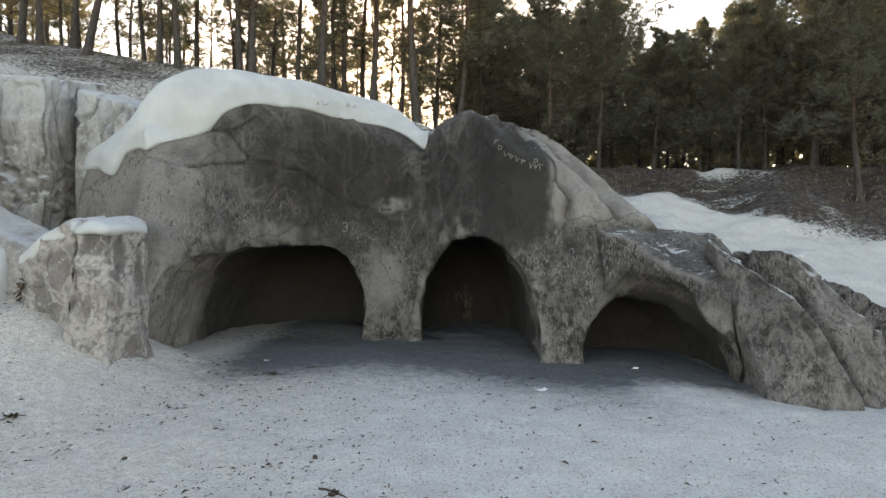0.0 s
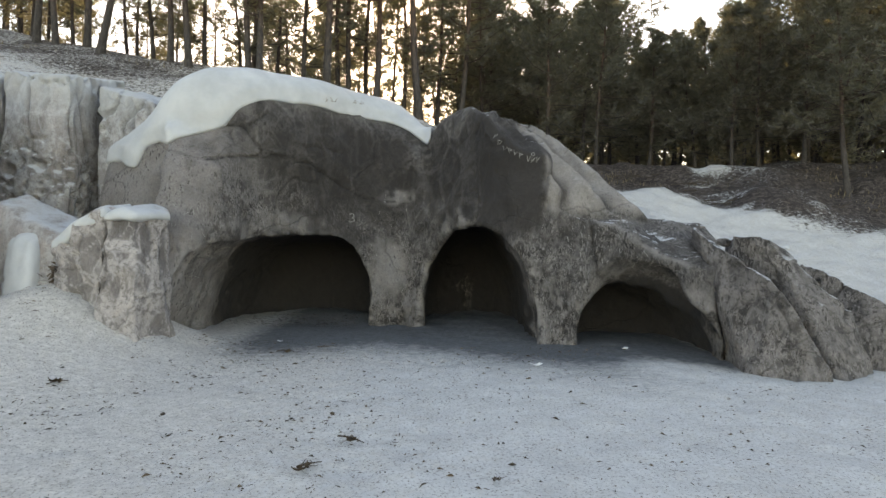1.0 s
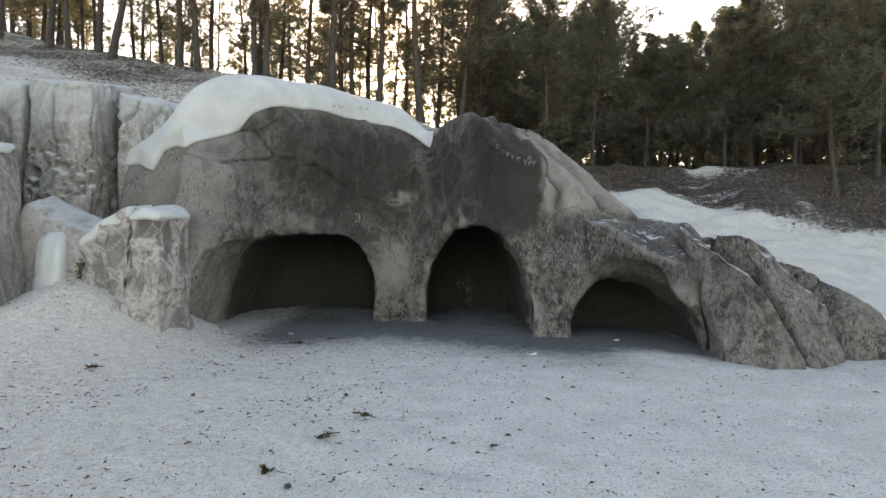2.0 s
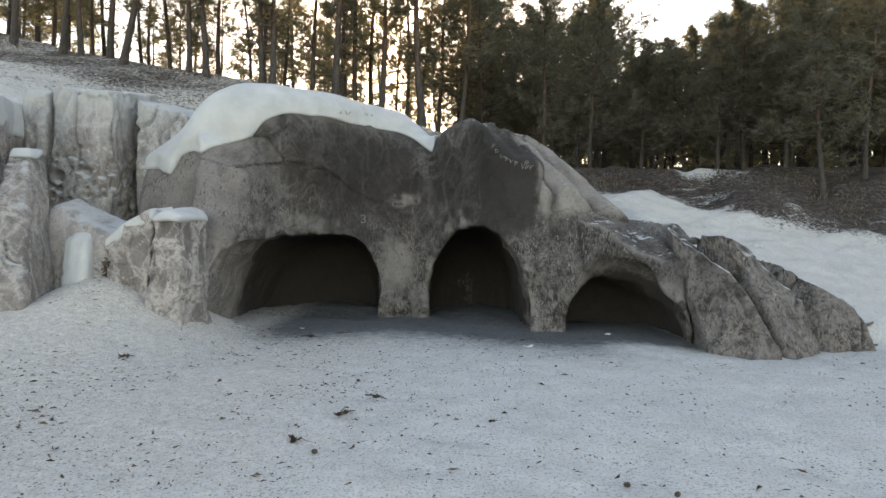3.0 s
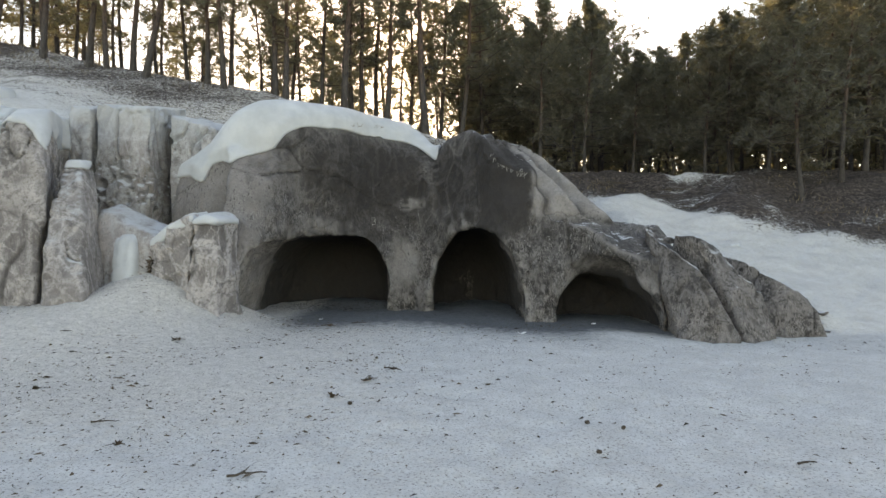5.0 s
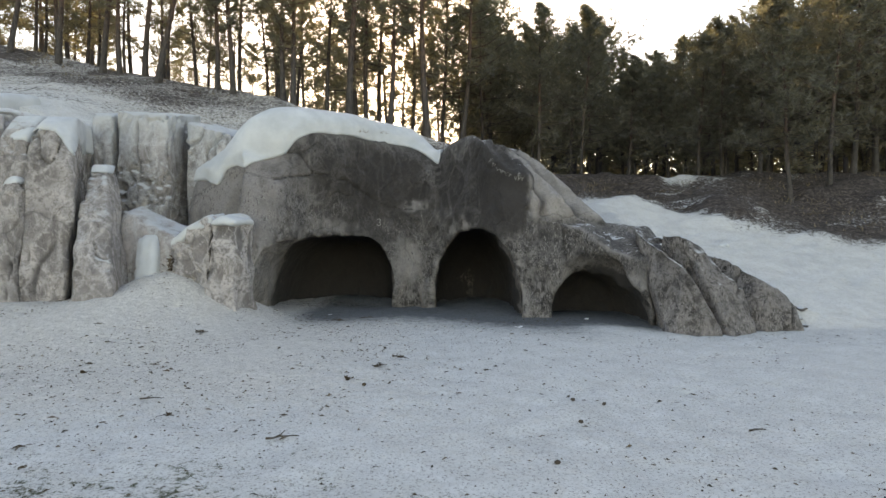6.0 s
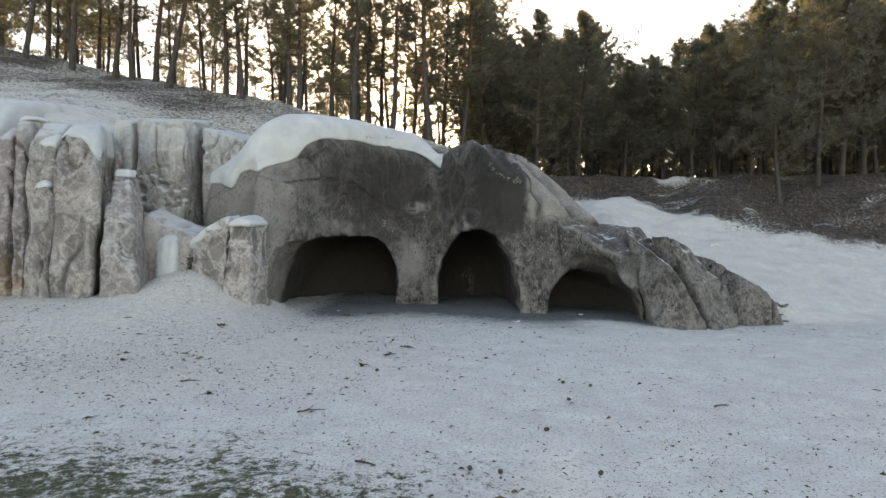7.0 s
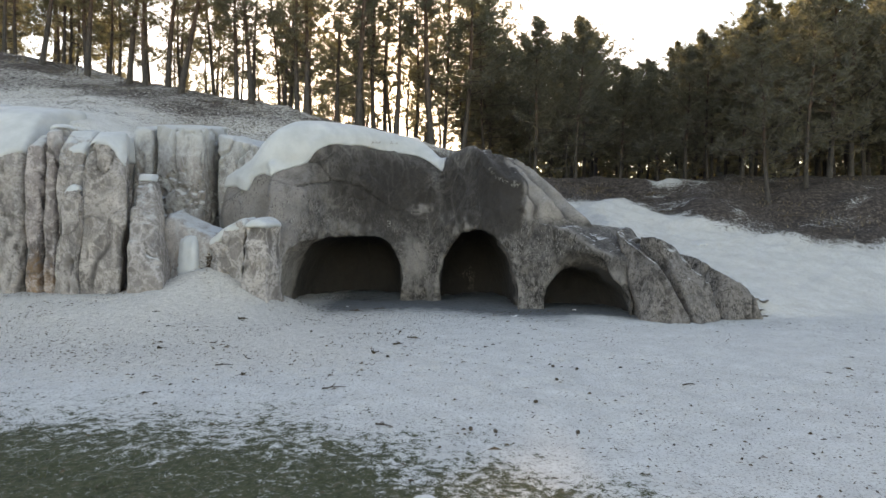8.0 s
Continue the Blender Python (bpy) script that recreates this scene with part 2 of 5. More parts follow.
def sandstone(name, pale=(0.42, 0.39, 0.35), dark=(0.15, 0.135, 0.12), stain=False, rust=False, frost=0.52, marks=0.5, rime=None):
    m, nt, b = material(name)
    geo = nt.nodes.new("ShaderNodeNewGeometry")
    pos = geo.outputs["Position"]
    big = noise_node(nt, pos, 0.6, 5, 0.6, 0.5)
    mid = noise_node(nt, pos, 2.6, 8, 0.68, 0.6)
    fine = noise_node(nt, pos, 30, 6, 0.75)
    both = calc(nt, "ADD", calc(nt, "MULTIPLY", big, 0.55), calc(nt, "MULTIPLY", mid, 0.45))
    col = ramp(nt, both, [(0.35 if rime else 0.42, dark), (0.50, tuple((a + c) / 2 for a, c in zip(pale, dark))), (0.64 if rime else 0.58, pale)])
    run = noise_node(nt, pos, 5, 6, 0.7, 0.3, (1, 1, 0.12))
    col = blend(nt, calc(nt, "MULTIPLY", ramp(nt, run, [(0.38, 1.0), (0.5, 0.0)]), 0.45 if rime else 0.35), col, dark)
    if stain:
        col = blend(nt, calc(nt, "MULTIPLY", attr(nt, "light"), 0.6), col, (0.42, 0.375, 0.362))
        # dark stains, plus shade painted into the caves and fold creases
        col = blend(nt, attr(nt, "stain_shade"), col, (0.052, 0.046, 0.044))
        col = blend(nt, calc(nt, "MULTIPLY", attr(nt, "pale"), 0.75), col, (0.46, 0.425, 0.41))
    if rust:
        sep0 = nt.nodes.new("ShaderNodeSeparateXYZ")
        nt.links.new(pos, sep0.inputs[0])
        low = calc(nt, "ADD", sep0.outputs[2], calc(nt, "MULTIPLY", calc(nt, "SUBTRACT", mid, 0.5), 3.0))
        col = blend(nt, ramp(nt, calc(nt, "MULTIPLY", low, 0.5), [(0.45, 0.6), (0.7, 0.0)]), col, (0.36, 0.20, 0.085))
    # broken pieces, each with its own tone, and worn proud edges
    col = blend(nt, 0.5, col, ramp(nt, attr(nt, "tone"), [(0.2, 0.68), (0.5, 1.0), (0.8, 1.32)]), "MULTIPLY")
    proud = calc(nt, "MULTIPLY", ramp(nt, attr(nt, "wear"), [(0.3, 0.0), (0.85, 1.0)]), ramp(nt, noise_node(nt, pos, 11, 7, 0.75, 0.4), [(0.40, 0.0), (0.52, 1.0)]))
    if stain:
        proud = calc(nt, "MULTIPLY", proud, calc(nt, "SUBTRACT", 1.0, calc(nt, "MULTIPLY", attr(nt, "stain_shade"), 0.7)))
    col = blend(nt, calc(nt, "MULTIPLY", proud, 0.8), col, tuple(min(0.66, 1.6 * c) for c in pale))
    for size, amount in ((6.0, 0.06), (30.0, 0.14)):
        cells = node(nt, "ShaderNodeTexVoronoi", Scale=size)
        shift = nt.nodes.new("ShaderNodeVectorMath")
        shift.operation = "MULTIPLY_ADD"
        warp = node(nt, "ShaderNodeTexNoise", Scale=size * 0.8, Detail=4.0)
        nt.links.new(pos, warp.inputs["Vector"])
        nt.links.new(warp.outputs["Color"], shift.inputs[0])
        shift.inputs[1].default_value = (2.0 / size,) * 3
        nt.links.new(pos, shift.inputs[2])
        nt.links.new(shift.outputs[0], cells.inputs["Vector"])
        tone = nt.nodes.new("ShaderNodeSeparateColor")
        nt.links.new(cells.outputs["Color"], tone.inputs[0])
        col = blend(nt, amount, col, ramp(nt, tone.outputs[0], [(0.0, 0.5), (0.55, 1.0), (1.0, 1.6)]), "MULTIPLY")
    # scratched strokes and chipped flakes, thick in places
    where = ramp(nt, noise_node(nt, pos, 1.3, 4, 0.6), [(0.40, 0.25), (0.58, 1.0)])
    if stain:
        where = calc(nt, "MULTIPLY", where, attr(nt, "marks"))
    flake = ramp(nt, noise_node(nt, pos, 9, 6, 0.75, 1.5, (1, 1, 0.6)), [(0.57, 0.0), (0.60, 1.0)])
    s1 = strokes(nt, pos, (0.1, 0.25, 0.3), (23, 23, 5.4), 0.4)
    s2 = strokes(nt, pos, (0.25, -0.6, 1.1), (30, 30, 8.5), 0.4)
    s3 = strokes(nt, pos, (0.5, 0.5, 0.7), (21, 21, 6), 0.5)
    # winding scraped lines and worn patches
    wind = noise_node(nt, pos, 3.4, 5, 0.62, 0.8)
    wire = ramp(nt, calc(nt, "ABSOLUTE", calc(nt, "SUBTRACT", wind, 0.5)), [(0.004, 1.0), (0.012, 0.0)])
    wind2 = noise_node(nt, pos, 6.5, 4, 0.6, 1.2, (1, 1, 0.6))
    wire = calc(nt, "MAXIMUM", wire, ramp(nt, calc(nt, "ABSOLUTE", calc(nt, "SUBTRACT", wind2, 0.52)), [(0.006, 1.0), (0.018, 0.0)]))
    wire = calc(nt, "MULTIPLY", wire, ramp(nt, noise_node(nt, pos, 4.5, 3, 0.5), [(0.45, 0.0), (0.55, 1.0)]))
    worn = ramp(nt, noise_node(nt, pos, 2.7, 9, 0.78, 0.7, (1, 1, 0.75)), [(0.535, 0.0), (0.60, 1.0)])
    lines = calc(nt, "MAXIMUM", calc(nt, "MULTIPLY", calc(nt, "MAXIMUM", s1, s2), 0.75), calc(nt, "MULTIPLY", flake, 0.85))
    lines = calc(nt, "MAXIMUM", lines, calc(nt, "MAXIMUM", wire, calc(nt, "MULTIPLY", worn, 0.38)))
    col = blend(nt, calc(nt, "MULTIPLY", calc(nt, "MULTIPLY", s3, where), 0.75 * marks), col, tuple(0.45 * c for c in dark))
    col = blend(nt, calc(nt, "MULTIPLY", calc(nt, "MULTIPLY", lines, where), marks), col, tuple(min(0.66, (2.1 if max(pale) < 0.3 else 1.5) * c) for c in pale))
    # thin joints
    vor = node(nt, "ShaderNodeTexVoronoi", Scale=0.33)
    vor.feature = "DISTANCE_TO_EDGE"
    bend = nt.nodes.new("ShaderNodeVectorMath")
    bend.operation = "ADD"
    nz = node(nt, "ShaderNodeTexNoise", Scale=1.2, Detail=6.0)
    nt.links.new(pos, nz.inputs["Vector"])
    nt.links.new(pos, bend.inputs[0])
    nt.links.new(nz.outputs["Color"], bend.inputs[1])
    nt.links.new(bend.outputs[0], vor.inputs["Vector"])
    crack = ramp(nt, vor.outputs["Distance"], [(0.0, 1.0), (0.009, 0.0)])
    col = blend(nt, calc(nt, "MULTIPLY", crack, 0.35), col, (0.05, 0.045, 0.04))
    col = blend(nt, calc(nt, "MULTIPLY", ramp(nt, fine, [(0.34, 1.0), (0.50, 0.0)]), 0.2), col, tuple(0.5 * c for c in dark))
    col = blend(nt, calc(nt, "MULTIPLY", attr(nt, "crack"), 0.8), col, tuple(0.35 * c for c in dark))
    if stain:
        col = blend(nt, ramp(nt, attr(nt, "stain_shade"), [(0.6, 0.0), (0.97, 0.9)]), col, (0.052, 0.047, 0.046))
    # frost that settled on upward faces
    sep = nt.nodes.new("ShaderNodeSeparateXYZ")
    nt.links.new(geo.outputs["Normal"], sep.inputs[0])
    up = calc(nt, "ADD", sep.outputs[2], calc(nt, "MULTIPLY", calc(nt, "SUBTRACT", mid, 0.5), 0.9))
    up = calc(nt, "ADD", up, calc(nt, "MULTIPLY", calc(nt, "SUBTRACT", fine, 0.5), 0.35))
    if rime:
        high = nt.nodes.new("ShaderNodeSeparateXYZ")
        nt.links.new(pos, high.inputs[0])
        drape = calc(nt, "ADD", high.outputs[2], calc(nt, "MULTIPLY", calc(nt, "SUBTRACT", noise_node(nt, pos, 1.4, 7, 0.7, 0.8, (1, 1, 0.5)), 0.5), 3.0))
        col = blend(nt, ramp(nt, calc(nt, "MULTIPLY", drape, 0.1), [(rime * 0.1, 0.0), (rime * 0.1 + 0.09, 0.85)]), col, SNOW)
    col = blend(nt, ramp(nt, up, [(frost, 0.0), (frost + 0.22, 1.0)]), col, SNOW)
    nt.links.new(col, b.inputs["Base Color"])
    hgt = calc(nt, "ADD", mid, calc(nt, "MULTIPLY", fine, 0.55))
    hgt = calc(nt, "SUBTRACT", hgt, calc(nt, "MULTIPLY", calc(nt, "MAXIMUM", lines, s3), 0.12))
    hgt = calc(nt, "SUBTRACT", hgt, calc(nt, "MULTIPLY", crack, 0.4))
    bump(nt, b, hgt, 0.9, 0.06)
    return m


def snow_mat(name):
    m, nt, b = material(name, 0.75)
    pos = nt.nodes.new("ShaderNodeNewGeometry").outputs["Position"]
    n1 = noise_node(nt, pos, 1.6, 5, 0.6)
    n2 = noise_node(nt, pos, 26, 5, 0.7)
    col = ramp(nt, n1, [(0.35, (0.47, 0.485, 0.50)), (0.65, (0.59, 0.60, 0.61))])
    nt.links.new(col, b.inputs["Base Color"])
    bump(nt, b, calc(nt, "ADD", n1, calc(nt, "MULTIPLY", n2, 0.15)), 0.35, 0.06)
    return m


def ground_mat():
    m, nt, b = material("snow_dusted_sand")
    pos = nt.nodes.new("ShaderNodeNewGeometry").outputs["Position"]
    n0 = noise_node(nt, pos, 0.25, 4, 0.6)
    n1 = noise_node(nt, pos, 1.7, 6, 0.65)
    n2 = noise_node(nt, pos, 9, 6, 0.7, 0.5)
    n3 = noise_node(nt, pos, 60, 4, 0.7)
    sand = ramp(nt, n2, [(0.32, (0.46, 0.43, 0.395)), (0.66, (0.66, 0.62, 0.575))])
    snow = ramp(nt, n1, [(0.35, (0.52, 0.512, 0.498)), (0.65, (0.63, 0.622, 0.606))])
    n4 = noise_node(nt, pos, 5.5, 8, 0.8, 0.3)
    cover = calc(nt, "ADD", attr(nt, "snow"), calc(nt, "MULTIPLY", calc(nt, "SUBTRACT", n4, 0.5), 2.0))
    cover = calc(nt, "ADD", cover, calc(nt, "MULTIPLY", calc(nt, "SUBTRACT", n0, 0.5), 0.6))
    col = blend(nt, ramp(nt, cover, [(0.25, 0.0), (0.75, 1.0)]), sand, snow)
    crumbs = noise_node(nt, pos, 42, 3, 0.6)
    col = blend(nt, calc(nt, "MULTIPLY", ramp(nt, crumbs, [(0.36, 1.0), (0.43, 0.0)]), 0.65), col, (0.18, 0.155, 0.135))
    # shade in and before the cave mouths, painted into the ground
    mouth_shade = calc(nt, "ADD", attr(nt, "mouth_shade"), calc(nt, "MULTIPLY", calc(nt, "SUBTRACT", n4, 0.5), 1.1))
    shade_tone = ramp(nt, n2, [(0.3, (0.05, 0.054, 0.058)), (0.7, (0.115, 0.126, 0.136))])
    col = blend(nt, ramp(nt, mouth_shade, [(0.25, 0.0), (0.8, 0.9)]), col, shade_tone)
    col = blend(nt, 0.8, col, ramp(nt, noise_node(nt, pos, 21, 9, 0.88), [(0.36, 0.72), (0.5, 1.0), (0.66, 1.14)]), "MULTIPLY")
    # leaf litter and bare soil on the slopes and under the trees
    lit = calc(nt, "ADD", attr(nt, "litter"), calc(nt, "MULTIPLY", calc(nt, "SUBTRACT", noise_node(nt, pos, 9.0, 9, 0.86, 0.3), 0.5), 2.4))
    soil = ramp(nt, noise_node(nt, pos, 6, 9, 0.82, 0.6), [(0.36, (0.02, 0.016, 0.014)), (0.5, (0.056, 0.044, 0.039)), (0.66, (0.20, 0.165, 0.145))])
    col = blend(nt, ramp(nt, lit, [(0.44, 0.0), (0.60, 1.0)]), col, soil)
    # short winter grass
    gr = calc(nt, "ADD", attr(nt, "grass"), calc(nt, "MULTIPLY", calc(nt, "SUBTRACT", noise_node(nt, pos, 8.0, 9, 0.88, 0.15), 0.5), 2.9))
    gr = calc(nt, "ADD", gr, calc(nt, "MULTIPLY", calc(nt, "SUBTRACT", noise_node(nt, pos, 1.1, 4, 0.6), 0.5), 0.9))
    turf = ramp(nt, noise_node(nt, pos, 14, 6, 0.75), [(0.3, (0.025, 0.027, 0.016)), (0.52, (0.058, 0.064, 0.03)), (0.62, (0.09, 0.082, 0.052)), (0.75, (0.15, 0.13, 0.095))])
    turf = blend(nt, ramp(nt, noise_node(nt, pos, 22, 8, 0.85, 0.2), [(0.56, 0.0), (0.64, 0.75)]), turf, (0.46, 0.47, 0.46))
    col = blend(nt, ramp(nt, gr, [(0.46, 0.0), (0.60, 1.0)]), col, turf)
    nt.links.new(col, b.inputs["Base Color"])
    hgt = calc(nt, "ADD", calc(nt, "ADD", n1, calc(nt, "MULTIPLY", n2, 0.5)), calc(nt, "MULTIPLY", n3, 0.12))
    bump(nt, b, hgt, 0.55, 0.08)
    return m


def bark_mat():
    m, nt, b = material("pine_bark")
    tc = nt.nodes.new("ShaderNodeTexCoord")
    obj = tc.outputs["Object"]
    sep = nt.nodes.new("ShaderNodeSeparateXYZ")
    nt.links.new(obj, sep.inputs[0])
    n = noise_node(nt, obj, 9, 6, 0.7, 0.6, (1, 1, 0.3))
    low = ramp(nt, n, [(0.3, (0.036, 0.032, 0.03)), (0.7, (0.112, 0.098, 0.091))])
    high = ramp(nt, n, [(0.3, (0.05, 0.034, 0.029)), (0.7, (0.155, 0.097, 0.07))])
    k = calc(nt, "ADD", calc(nt, "MULTIPLY", sep.outputs[2], 0.13), calc(nt, "MULTIPLY", calc(nt, "SUBTRACT", n, 0.5), 0.6))
    nt.links.new(blend(nt, ramp(nt, k, [(0.25, 0.0), (0.75, 1.0)]), low, high), b.inputs["Base Color"])
    bump(nt, b, n, 0.8, 0.04)
    return m


def needle_mat():
    m, nt, b = material("pine_needles", 0.6)
    geo = nt.nodes.new("ShaderNodeNewGeometry")
    info = nt.nodes.new("ShaderNodeObjectInfo")
    r = calc(nt, "ADD", calc(nt, "MULTIPLY", geo.outputs["Random Per Island"], 0.7), calc(nt, "MULTIPLY", info.outputs["Random"], 0.3))
    col = ramp(nt, r, [(0.0, (0.098, 0.096, 0.094)), (0.6, (0.145, 0.141, 0.13)), (1.0, (0.205, 0.185, 0.145))])
    nt.links.new(col, b.inputs["Base Color"])
    tr = nt.nodes.new("ShaderNodeBsdfTranslucent")
    nt.links.new(blend(nt, 0.6, col, (0.27, 0.24, 0.075)), tr.inputs["Color"])
    mix = nt.nodes.new("ShaderNodeMixShader")
    mix.inputs[0].default_value = 0.45
    out = nt.nodes["Material Output"]
    nt.links.new(b.outputs[0], mix.inputs[1])
    nt.links.new(tr.outputs[0], mix.inputs[2])
    nt.links.new(mix.outputs[0], out.inputs["Surface"])
    return m


ROCK = sandstone("cave_sandstone", pale=(0.158, 0.146, 0.141), dark=(0.042, 0.038, 0.037), stain=True, frost=0.99, marks=0.9)
CLIFF = sandstone("pale_sandstone", pale=(0.385, 0.352, 0.342), dark=(0.17, 0.15, 0.144), frost=0.58, marks=0.28, rime=4.2)
BARE = sandstone("bare_pale_sandstone", pale=(0.60, 0.535, 0.51), dark=(0.30, 0.262, 0.248), frost=0.72)
FROSTED = sandstone("frosted_sandstone", pale=(0.47, 0.43, 0.42), dark=(0.25, 0.222, 0.212), frost=0.42, marks=0.25, rime=4.3)
RUSTY = sandstone("rust_stained_sandstone", pale=(0.42, 0.368, 0.366), dark=(0.145, 0.124, 0.122), rust=True, frost=0.58, marks=0.28, rime=4.3)
SLAB = sandstone("rough_sandstone", pale=(0.165, 0.15, 0.144), dark=(0.045, 0.04, 0.038), frost=0.66, marks=1.0)
SNOWM = snow_mat("thin_snow")
GROUND = ground_mat()
BARK = bark_mat()
NEEDLE = needle_mat()


# ---- ground ----
def terrain(x, y):
    """Height of the ground: flat sand, a mound, the hill behind the rocks."""
    ys = curve([(-60, 12), (-14, 10), (-11.5, 10.2), (-10.4, 11.4), (-9.5, 12.1), (-7.5, 12.5), (-5.8, 12.9), (-5.2, 16.6), (2.3, 16.6), (2.9, 14.0), (5.15, 13.0), (5.6, 10.4), (6.2, 10.0), (7.5, 9.4), (9, 9), (60, 9)], x)
    zs = curve([(-60, 6.0), (-14, 5.7), (-12, 5.6), (-11, 5.1), (-9, 5.0), (-7, 5.0), (-5.5, 4.8), (-3, 5.0), (0, 4.7), (2, 4.0), (3, 3.0), (4.5, 2.1), (6, 1.5), (7.5, 0.7), (9, 0.2), (12, 0), (60, 0)], x, 1.0)
    yc = curve([(-60, 23), (-14, 22), (-9, 20.5), (-5, 20), (0, 21), (4, 23), (8, 24), (14, 22), (60, 22)], x, 4)
    zc = curve([(-60, 16), (-21, 11.0), (-17.8, 10.2), (-14, 9.3), (-9.7, 8.5), (-7.8, 7.95), (-6, 7.5), (-3.6, 6.95), (0, 6.3), (4, 5.2), (8, 4.9), (16, 5.0), (60, 6.5)], x, 4)
    t = np.clip((y - ys - 0.8) / (yc - ys - 0.8), 0, 1)
    ease = t * (0.85 + 0.15 * t)
    z = zs * smooth(0, 0.8, y - ys) + (zc - zs) * ease
    z = z + np.clip(y - yc, 0, 45) * 0.10
    z = z + 0.75 * np.exp(-((x + 6.5) / 1.35) ** 2 - ((y - 9.3) / 1.6) ** 2) + 0.5 * smooth(-3.2, -7.5, x) * smooth(3.5, 8, y) * smooth(11, 10, y)
    return z


def ground():
    def axis(a, b, step, far):
        core = np.arange(a, b, step)
        out = step * np.cumsum(1.16 ** np.arange(1, 80))
        out = out[out < far]
        return np.concatenate([a - out[::-1], core, b + out])
    xs, ys = axis(-14, 14, 0.11, 2500), axis(-7.5, 22, 0.11, 2500)
    gx, gy = np.meshgrid(xs, ys, indexing="ij")
    x, y = gx.ravel(), gy.ravel()
    z = terrain(x, y)
    p = np.stack([x, y, z], 1)
    near = smooth(60, 20, np.hypot(x, y))
    rough = smooth(11, 16, y)
    flat = np.stack([x, y, 0 * x], 1)
    z = z + near * (0.035 * fractal(flat, 2.2, 5, 2) + (0.016 + 0.05 * rough) * fractal(flat, 0.42, 11, 2, 0.6) + 0.14 * rough * vnoise(flat, 1.5, 15) + smooth(15.5, 19, y) * smooth(3, 8, x) * (0.6 * fractal(flat, 3.2, 16, 3) + 0.12 * fractal(flat, 0.7, 19, 2)))
    # trodden dimples
    z = z - near * 0.035 * smooth(0.3, 0.75, vnoise(flat, 0.30, 17)) + near * 0.016 * vnoise(flat, 0.16, 18)
    p[:, 2] = z
    nx, ny = len(xs), len(ys)
    i = np.arange(nx * ny).reshape(nx, ny)
    q = np.stack([i[:-1, :-1], i[1:, :-1], i[1:, 1:], i[:-1, 1:]], -1).reshape(-1, 4)
    me = mesh_from("ground", p, q)
    yc = curve([(-60, 19.5), (-14, 19), (-9, 18), (-5, 17.7), (0, 18), (5, 20), (6.3, 20.5), (8.6, 18.9), (10.4, 16.9), (13.8, 15.4), (60, 14.5)], x, 2)
    litter = (0.64 + 0.26 * smooth(2, 6, x) + 0.30 * vnoise(flat, 2.4, 25) + 0.25 * vnoise(flat, 0.8, 26)) * smooth(-2.2, 1.8, y - yc)
    streak = vnoise(np.stack([x * 0.75 + y * 0.65, y * 0.75 - x * 0.65, 0 * x], 1) * (0.25, 1.0, 1), 0.55, 23)
    litter = np.maximum(litter, (0.40 + 0.10 * streak + 0.16 * smooth(13.5, 18, y) + 0.12 * vnoise(flat, 2.0, 29)) * smooth(11.6, 13.2, y) * smooth(2, -3, x))
    bands = vnoise(flat * (0.4, 1.5, 1), 0.7, 27) + 0.7 * vnoise(flat * (0.5, 1.5, 1), 0.3, 28)
    litter = litter - 0.2 * smooth(0.1, 0.7, bands) * smooth(5, 8, x) * smooth(25.5, 21, y)
    snow = 0.72 - 0.62 * smooth(0.5, -4.0, x) * smooth(0.2, 3.5, y) * smooth(10.5, 9.5, y)
    line = curve([(-5.5, 10), (-3.5, 10.6), (-1.5, 12.2), (0.5, 11.4), (2, 10.6), (3.3, 9.6), (4.4, 8.4)], x)
    snow = snow - 1.3 * smooth(-0.8, 0.8, y - line) * smooth(-5.6, -4.8, x) * smooth(4.9, 4.5, x) * smooth(17, 16, y)
    snow = snow - 0.3 * smooth(12.8, 15, y) * smooth(2, -3, x)
    # where the rock's shade is put into the ground colour
    mouth_shade = 0.45 * smooth(-5.5, -1.8, y - line) * smooth(-5.5, -1.5, x) * smooth(4.8, 2.0, x) * smooth(17, 16, y) + 0.9 * smooth(-3.0 + 2.0 * smooth(2.2, 3.6, x), 0.6, y - line) * smooth(-5.0, -3.0, x) * smooth(5.3, 4.4, x) * smooth(17, 16, y)
    patch = 1.6 * np.exp(-((x - 10.1) / 0.9) ** 2 - ((y - 23.6) / 1.3) ** 2) + np.exp(-((x - 13.5) / 2.4) ** 2 - ((y - 17.5) / 0.7) ** 2)
    litter = litter - 0.28 * patch
    edge = curve([(-60, 1.5), (-8, 0.2), (-4, -0.35), (-1.5, -0.55), (0.2, -1.45), (1.2, -2.3), (4, -3.9), (60, -9)], x)
    grass = 0.97 * smooth(2.6, -2.8, y - edge)
    for nm, v in (("litter", litter), ("snow", snow), ("grass", grass), ("mouth_shade", mouth_shade)):
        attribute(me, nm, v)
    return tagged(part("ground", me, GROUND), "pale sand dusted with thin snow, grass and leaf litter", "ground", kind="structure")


ground()


# ---- the cave rock ----
def fold_phase(p):
    """Counts the folds across the draped flank beside the second lump."""
    rel = p - np.array((1.74, 12.9, 4.84))
    along = rel @ np.array((0.589, -0.498, -0.616))
    across = -(rel @ np.array((0.721, 0.655, 0.159))) + 0.10 * vnoise(p, 0.8, 44) + 0.05 * vnoise(p, 0.35, 45)
    return rel, across / np.clip(0.48 + 0.12 * along, 0.4, 1.0)


